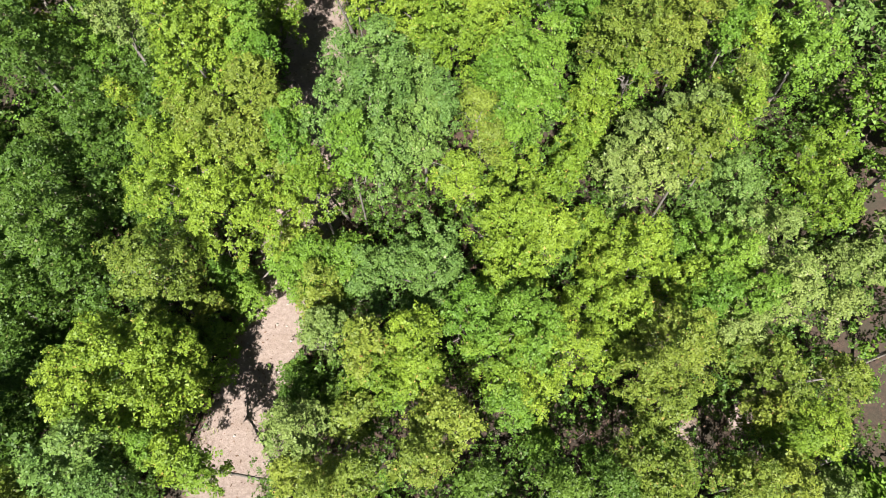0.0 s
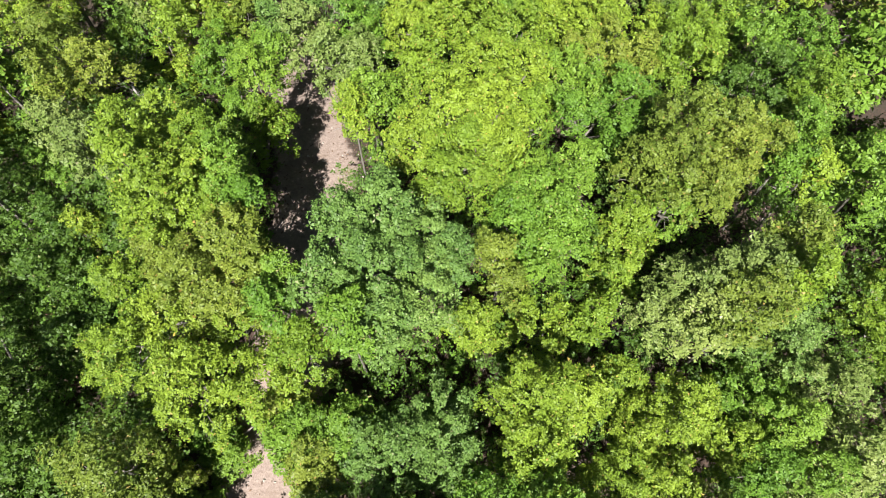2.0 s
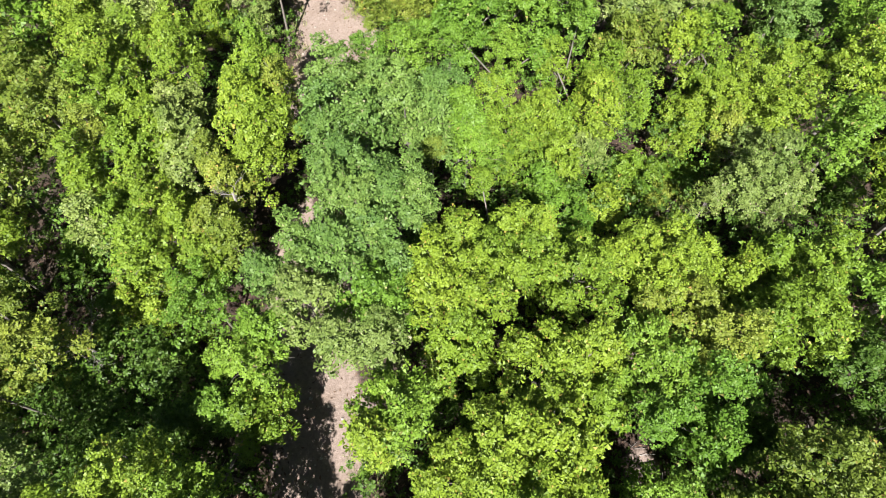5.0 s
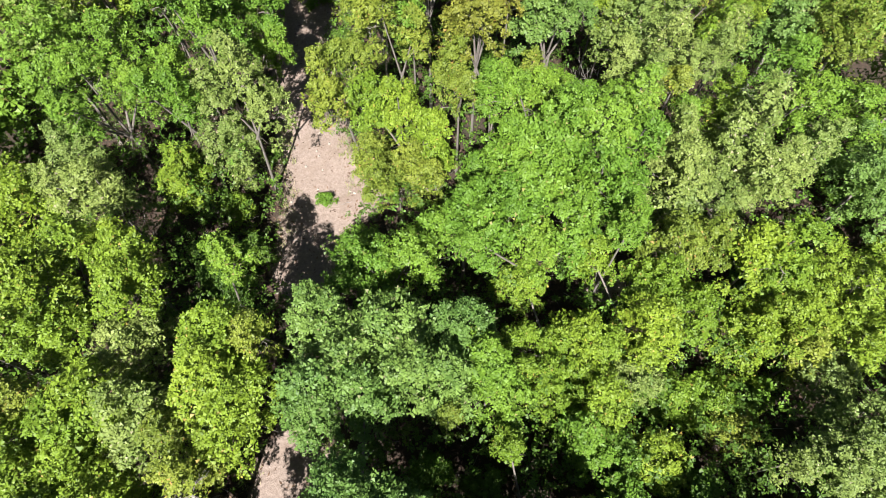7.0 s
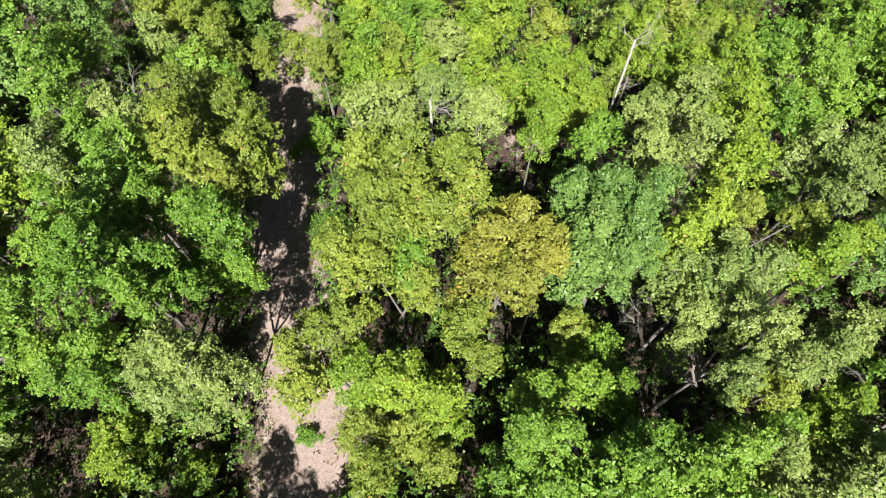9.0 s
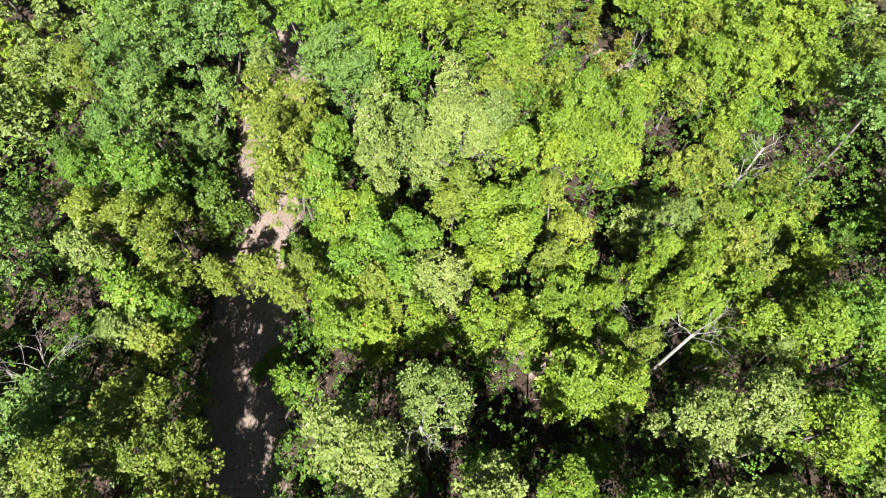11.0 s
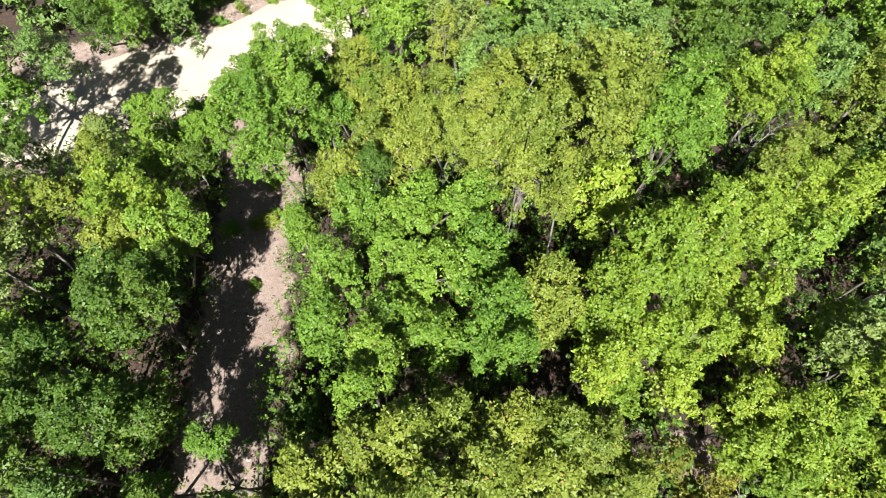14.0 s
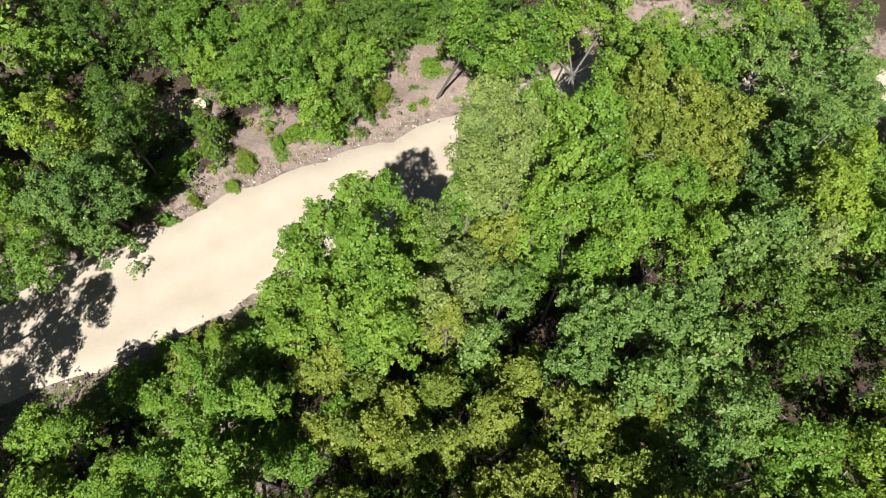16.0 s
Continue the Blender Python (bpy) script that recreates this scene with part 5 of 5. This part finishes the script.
for _ in range(2600):      # thicker on the slope at the start, dark-toned to deepen its shade
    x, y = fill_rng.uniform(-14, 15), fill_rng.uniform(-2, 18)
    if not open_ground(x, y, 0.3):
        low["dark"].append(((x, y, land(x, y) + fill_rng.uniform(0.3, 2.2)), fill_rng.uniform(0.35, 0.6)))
for _ in range(1500):      # thicket along the west side of the start, toned dark for its shade
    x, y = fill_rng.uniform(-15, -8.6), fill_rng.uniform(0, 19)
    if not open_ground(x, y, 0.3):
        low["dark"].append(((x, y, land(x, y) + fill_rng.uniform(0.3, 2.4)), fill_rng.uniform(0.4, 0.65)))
for _ in range(260):      # brush added north of the road, its dark tone standing in for tree shade
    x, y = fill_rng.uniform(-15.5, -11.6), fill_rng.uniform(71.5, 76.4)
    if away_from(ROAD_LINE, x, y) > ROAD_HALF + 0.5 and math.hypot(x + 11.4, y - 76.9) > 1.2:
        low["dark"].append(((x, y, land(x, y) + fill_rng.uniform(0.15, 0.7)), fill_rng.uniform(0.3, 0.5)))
for _ in range(1000):      # low shrubs on the far verge of the road
    x, y = fill_rng.uniform(-16, 2), fill_rng.uniform(68, 84)
    d = away_from(ROAD_LINE, x, y)
    if y - 0.62 * x > 77 and ROAD_HALF + 0.35 < d < ROAD_HALF + 2.6 and noise.noise(Vector((x * 0.9, y * 0.9, 2))) > -0.02:
        low[fill_rng.choice(("green", "olive"))].append(((x, y, land(x, y) + fill_rng.uniform(0.05, 0.3)), fill_rng.uniform(0.15, 0.3)))
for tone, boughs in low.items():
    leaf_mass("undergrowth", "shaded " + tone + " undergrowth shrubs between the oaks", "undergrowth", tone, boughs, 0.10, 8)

def round_about(near):
    """The wood beyond the trees told apart: finer beside the walk, coarser farther off."""
    around = {"green": [], "yellow_green": [], "olive": [], "blue_green": []}
    boughs, leaf, sprays = (18, 0.34, 4) if near else (12, 0.95, 2)
    for _ in range(5000):
        x, y = fill_rng.uniform(-46, 44), fill_rng.uniform(-26, 126)
        r = fill_rng.uniform(1.2, 1.9) if near else fill_rng.uniform(1.8, 2.7)
        if near != (-24 < x < 22 and -6 < y < 96) or -19.5 < x < 15.5 and -1.0 < y < 85 or not free(x, y, r, 0.60):
            continue
        if away_from(ROAD_LINE, x, y) < ROAD_HALF + r * 0.8 or away_from(PATH_LINE, x, y) < 1 + r * 0.8:
            continue
        grown.append((x, y, r))
        top = land(x, y) + fill_rng.uniform(4.4, 6.4)
        tone = fill_rng.choice(tuple(around))
        for i in range(boughs):
            a, k = i * 2.4, math.sqrt((i + 0.5) / boughs)
            around[tone].append(((x + r * k * math.cos(a), y + r * k * math.sin(a), top - 0.35 - 1.9 * k * k * r * 0.7 + fill_rng.uniform(-0.35, 0.2)), r * 0.27))
    for tone, places in around.items():
        if places:
            leaf_mass("far_wood", "closed canopy of the wood " + ("beside the flown strip" if near else "far round about"), "woodland", tone, places, leaf, sprays)


round_about(True)
round_about(False)


# ---- bare and dead wood ----
def branch_shape(rng, start, way, thick, depth):
    """A bare bough that forks into twigs."""
    shapes = []
    end = start + way
    mid = start.lerp(end, 0.5) + Vector((rng.uniform(-1, 1), rng.uniform(-1, 1), rng.uniform(-0.5, 1))) * way.length * 0.10
    shapes.append(tube([start, mid, end], [thick, thick * 0.75, thick * 0.5], 5 if depth > 1 else 4))
    if depth > 0:
        for _ in range(4):
            at = mid.lerp(end, rng.uniform(0, 1))
            turn = Vector((rng.gauss(0, 1), rng.gauss(0, 1), rng.gauss(0.25, 0.7))).normalized()
            shapes += branch_shape(rng, at, (way.normalized() * 0.75 + turn * 0.75) * way.length * rng.uniform(0.45, 0.75), thick * 0.5, depth - 1)
    return shapes


dead_rng = random.Random(31)


def dead_tree(x, y, top, spread):
    """A leafless tree: a grey trunk and forked bare branches."""
    bx, by = firm_foot(x, y)
    ground = land(bx, by)
    root = new("dead_tree")
    root.location = (bx, by, ground)
    tall = top - ground
    fork = Vector((x - bx, y - by, tall - spread * 0.9))
    mesh = mesh_of("trunk", tube([Vector((0, 0, -0.05)), fork * 0.5 + Vector((0.05, 0.03, 0)), fork], [0.055, 0.042, 0.032], 7), DEAD, True)
    trunk = new("trunk", mesh)
    trunk.parent = root
    for k in range(5):
        a = dead_rng.uniform(0, 6.283)
        way = Vector((math.cos(a) * spread * 0.5, math.sin(a) * spread * 0.5, spread * dead_rng.uniform(0.15, 0.5)))
        part = new("branch", mesh_of("branch", join_shapes(branch_shape(dead_rng, fork - Vector((0, 0, dead_rng.uniform(0, 0.4))), way, 0.011, 2)), DEAD))
        part.parent = trunk
    return tagged(root, "leafless grey dead tree with forked bare twigs", "dead tree", "dead trees")


dead_tree(-11.13, 11.08, 1.0, 0.9)
dead_tree(-13.32, 8.60, 0.0, 1.0)
dead_tree(-10.33, 18.27, 3.8, 0.8)
dead_tree(-6.71, 21.86, 5.2, 0.55)
dead_tree(-11.00, 40.60, 5.4, 1.4)
dead_tree(3.24, 34.15, 4.0, 0.9)
dead_tree(3.10, 40.84, 6.8, 0.7)
dead_tree(3.36, 42.13, 4.0, 1.1)
dead_tree(5.90, 41.84, 4.2, 0.9)
dead_tree(7.97, 47.97, 3.6, 0.7)
dead_tree(7.51, 47.51, 3.0, 0.9)
dead_tree(-2.35, 67.18, 5.0, 1.0)
dead_tree(6.96, 62.71, 4.5, 0.8)
dead_tree(6.50, 32.54, 5.6, 0.8)
dead_tree(-2.33, 39.11, 6.4, 0.7)
# the next three are kept low and stand for dead shrubs
dead_tree(5.30, 53.50, 2.6, 0.9)
dead_tree(4.70, 53.00, 2.0, 0.8)
dead_tree(5.80, 52.60, 2.4, 0.8)


def bush(x, y, r):
    """A low leafy bush on open ground."""
    r *= 1.35
    wide, crown, limbs, h = KINDS[tree_rng.choice((0, 1, 2))]
    root = new("bush")
    root.location = (x, y, land(x, y))
    tall = 0.15 + 0.70 * r
    s, sz = r / wide * 0.95, (tall + 0.1) / (1.3 * h)
    turn, long = tree_rng.uniform(0, 6.283), tree_rng.uniform(0.8, 1.35)
    leaves = new("foliage", crown)
    leaves.parent, leaves.location, leaves.scale, leaves.rotation_euler = root, (0, 0, tall), (s * long, s / long, sz), (tree_rng.uniform(-0.2, 0.2), tree_rng.uniform(-0.2, 0.2), turn)
    leaves.material_slots[0].link = "OBJECT"
    leaves.material_slots[0].material = LEAF[tree_rng.choice(("green", "green", "olive"))]
    for mesh in limbs[:3]:
        stem = new("stem", mesh)
        stem.parent, stem.location, stem.scale, stem.rotation_euler = root, (0, 0, tall), (s, s, sz), (0, 0, turn)
    return tagged(root, "small green bush on the bare earth of the verge" if y > 70 else "green bush leaning over the edge of the gravel road" if y > 64.5 else "small green bush on the trodden earth path", "bush", "low bushes")


bush(-10.60, 74.95, 0.45)
bush(-11.57, 73.71, 0.72)
bush(-7.60, 75.62, 0.50)
bush(-6.75, 75.95, 0.66)
bush(-5.24, 77.20, 0.58)
bush(-3.14, 80.80, 0.62)
bush(-2.60, 78.90, 0.45)
bush(-10.61, 72.74, 0.25)
bush(-12.85, 71.41, 0.27)
bush(-8.06, 75.00, 0.36)
bush(-6.10, 75.90, 0.42)
bush(-4.42, 77.52, 0.55)
bush(-9.14, 74.30, 0.45)
bush(-0.80, 80.60, 0.79)
bush(-11.45, 71.94, 0.27)
bush(-5.74, 31.73, 0.30)
bush(-7.15, 45.75, 0.20)
bush(-8.05, 62.18, 0.36)
bush(-9.25, 61.92, 0.32)
bush(-7.82, 62.51, 0.22)
bush(-8.11, 59.91, 0.20)
bush(-6.88, 42.26, 0.33)
bush(-7.33, 41.77, 0.28)
bush(-4.83, 5.50, 0.34)
bush(-3.39, 15.67, 0.24)
bush(-9.38, 73.32, 0.24)
bush(-8.02, 63.86, 0.33)
for i, r in enumerate((0.62, 0.50, 0.70, 0.56, 0.66, 0.48, 0.60, 0.52, 0.58, 0.64)):
    bush(-11.9 + 0.62 * i, 65.7 + 0.36 * i + 0.25 * (i % 2), r)


def stump(x, y):
    """A sawn stump, its pale cut face turned up."""
    root = new("tree_stump")
    root.location = (x, y, land(x, y))
    rng = random.Random(3)
    ring = [(math.cos(a) * (0.34 + rng.uniform(-0.03, 0.05)), math.sin(a) * (0.28 + rng.uniform(-0.03, 0.05))) for a in np.linspace(0, 2 * math.pi, 15)[:-1]]
    n = len(ring)
    verts = [(p * 1.25, q * 1.25, -0.05) for p, q in ring] + [(p * 1.05, q * 1.05, 0.2) for p, q in ring] + [(p, q, 0.42 + 0.10 * q) for p, q in ring]
    faces = [(j * n + i, j * n + (i + 1) % n, (j + 1) * n + (i + 1) % n, (j + 1) * n + i) for j in (0, 1) for i in range(n)]
    mesh_object("bark", verts, faces, LOG, root, True)
    mesh_object("cut_face", [(p * 0.97, q * 0.97, 0.424 + 0.10 * q) for p, q in ring], [tuple(range(n))], CUT, root)
    return tagged(root, "sawn tree stump with a pale cut face", "stump")


def pole_wood(name, label, category, points, radii, mat):
    root = new(name)
    root.location = points[0]
    line = [Vector(p) - Vector(points[0]) for p in points]
    rng = random.Random(len(label))
    stem = new("stem", mesh_of("stem", tube(line, radii, 7), mat, True))
    stem.parent = root
    for k in range(3):
        at = line[-2].lerp(line[-1], rng.uniform(0.0, 0.9))
        way = (line[-1] - line[-2]).normalized() * 0.3 + Vector((rng.uniform(-0.4, 0.4), rng.uniform(-0.4, 0.4), rng.uniform(0.0, 0.3)))
        new("broken_branch", mesh_of("broken_branch", tube([at, at + way * 0.6, at + way], [radii[-1] * 0.6, radii[-1] * 0.4, radii[-1] * 0.2], 5), mat)).parent = stem
    return tagged(root, label, category)


stump(-11.28, 76.8)
pole_wood("snag", "broken pale snag leaning out of the undergrowth", "snag", [(-13.7, 76.2, -0.05), (-13.95, 76.5, 0.6), (-14.2, 76.9, 1.4)], [0.06, 0.055, 0.04], DEAD)
pole_wood("snag", "short weathered snag beside the leaning one", "snag", [(-13.2, 76.3, -0.05), (-13.3, 76.5, 0.3), (-13.4, 76.8, 0.7)], [0.05, 0.045, 0.03], DEAD)
pole_wood("fallen_log", "grey fallen log on the slope", "log", [(12.5, 2.55, land(12.5, 2.55) + 1.1), (13.3, 2.8, land(13.3, 2.8) + 1.0), (14.2, 2.98, land(14.2, 2.98) + 1.0)], [0.07, 0.085, 0.10], DEAD)
pole_wood("bare_trunk", "thick dark bare trunk leaning over the shade", "tree trunk", [(-17.5, 77.6, -0.1), (-17.3, 77.4, 1.4), (-17.0, 77.2, 3.0)], [0.24, 0.20, 0.17], LOG)
pole_wood("pale_sapling_stem", "slender pale dead stem standing among the crowns", "dead stem", [(-1.5, 68.6, -0.05), (-1.75, 68.8, 2.2), (-2.0, 69.0, 4.2)], [0.055, 0.045, 0.03], DEAD)


# ---- what lies on the ground ----
def scatter(name, label, category, mat, count, seed, accept, shape):
    rng = random.Random(seed)
    verts, faces = [], []
    while count > 0:
        x, y = rng.uniform(-15, 12), rng.uniform(-2, 82)
        if accept(x, y, rng):
            shape(rng, verts, faces, Vector((x, y, land(x, y) + 0.05 * noise.noise(Vector((x * 0.9, y * 0.9, 0))) + 0.012)))
            count -= 1
    return tagged(new(name, mesh_of(name, (verts, faces), mat)), label, category, kind="stuff")


def flat_leaf(rng, verts, faces, at):
    a, size = rng.uniform(0, 6.28), rng.uniform(0.03, 0.075)
    u, v = Vector((math.cos(a), math.sin(a), rng.uniform(-0.2, 0.4))) * size, Vector((-math.sin(a), math.cos(a), rng.uniform(-0.2, 0.3))) * size * 0.4
    i = len(verts)
    verts += [at - u, at + v, at + u, at - v]
    faces.append((i, i + 1, i + 2, i + 3))


def grass_tuft(rng, verts, faces, at):
    for _ in range(9):
        a, tall = rng.uniform(0, 6.28), rng.uniform(0.07, 0.22)
        foot = at + Vector((rng.uniform(-0.09, 0.09), rng.uniform(-0.09, 0.09), -0.01))
        side = Vector((-math.sin(a), math.cos(a), 0)) * 0.006
        i = len(verts)
        verts += [foot + side, foot - side, foot + Vector((math.cos(a) * tall * 0.6, math.sin(a) * tall * 0.6, tall))]
        faces.append((i, i + 1, i + 2))


def pebble(rng, verts, faces, at):
    r = rng.uniform(0.025, 0.075)
    i = len(verts)
    verts += [at + Vector((math.cos(a) * r * rng.uniform(0.7, 1.2), math.sin(a) * r * rng.uniform(0.7, 1.2), 0)) for a in (0, 1.26, 2.51, 3.77, 5.03)]
    verts.append(at + Vector((rng.uniform(-0.01, 0.01), 0, r * rng.uniform(0.6, 1.0))))
    faces += [(i + k, i + (k + 1) % 5, i + 5) for k in range(5)]


def twig(rng, verts, faces, at):
    a, size = rng.uniform(0, 6.28), rng.uniform(0.15, 0.6)
    d = Vector((math.cos(a), math.sin(a), rng.uniform(-0.05, 0.12)))
    shape = tube([at, at + d * size * 0.5 + Vector((0.03, 0.02, 0.03)), at + d * size], [0.012, 0.010, 0.005], 3)
    i = len(verts)
    verts += shape[0]
    faces += [tuple(k + i for k in f) for f in shape[1]]


def on_path(x, y, rng):
    return path_away(x, y) < rng.uniform(0.2, 2.4) and away_from(ROAD_LINE, x, y) > ROAD_HALF


def by_road(x, y, rng):
    d = away_from(ROAD_LINE, x, y)
    return ROAD_HALF + 0.1 < d < ROAD_HALF + rng.uniform(0.4, 2.8) and y - 0.62 * x > 77


def near_verge(x, y, rng):
    d = away_from(ROAD_LINE, x, y)
    return ROAD_HALF - 0.05 < d < ROAD_HALF + rng.uniform(0.3, 1.5) and y - 0.62 * x < 76


def in_wood(x, y, rng):
    return away_from(ROAD_LINE, x, y) > ROAD_HALF + 0.3 and away_from(PATH_LINE, x, y) > 0.9


def path_edge(x, y, rng):
    return 0.8 < path_away(x, y) < 1.6 and away_from(ROAD_LINE, x, y) > ROAD_HALF and noise.noise(Vector((x * 0.6, y * 0.6, 4))) > 0.05


def road_edge(x, y, rng):
    return abs(away_from(ROAD_LINE, x, y) - ROAD_HALF - 0.05) < rng.uniform(0.05, 0.5)


scatter("leaf_litter", "brown fallen oak leaves scattered on the path", "leaf litter", LITTER, 1500, 1, on_path, flat_leaf)
scatter("leaf_litter", "brown fallen oak leaves under the trees", "leaf litter", LITTER, 42000, 2, in_wood, flat_leaf)
scatter("dry_grass", "straw-coloured dry grass on the road verge", "grass", DRY_GRASS, 1500, 3, by_road, grass_tuft)
scatter("dry_grass", "yellowing grass along the edge of the path", "grass", DRY_GRASS, 500, 4, path_edge, grass_tuft)
scatter("green_grass", "tufts of green grass beside the trodden path", "grass", GREEN_GRASS, 900, 8, path_edge, grass_tuft)
scatter("green_grass", "rough green grass between the road and the trees", "grass", GREEN_GRASS, 1500, 9, near_verge, grass_tuft)
scatter("pebbles", "small grey stones along the gravel edge", "pebbles", STONE, 420, 5, road_edge, pebble)
scatter("pebbles", "small stones on the trodden path", "pebbles", STONE, 350, 6, on_path, pebble)
scatter("twigs", "grey fallen twigs on the forest floor", "twigs", DEAD, 2600, 7, in_wood, twig)
scatter("brushwood", "grey dead brushwood on the road bank", "brushwood", DEAD, 700, 11, by_road, twig)
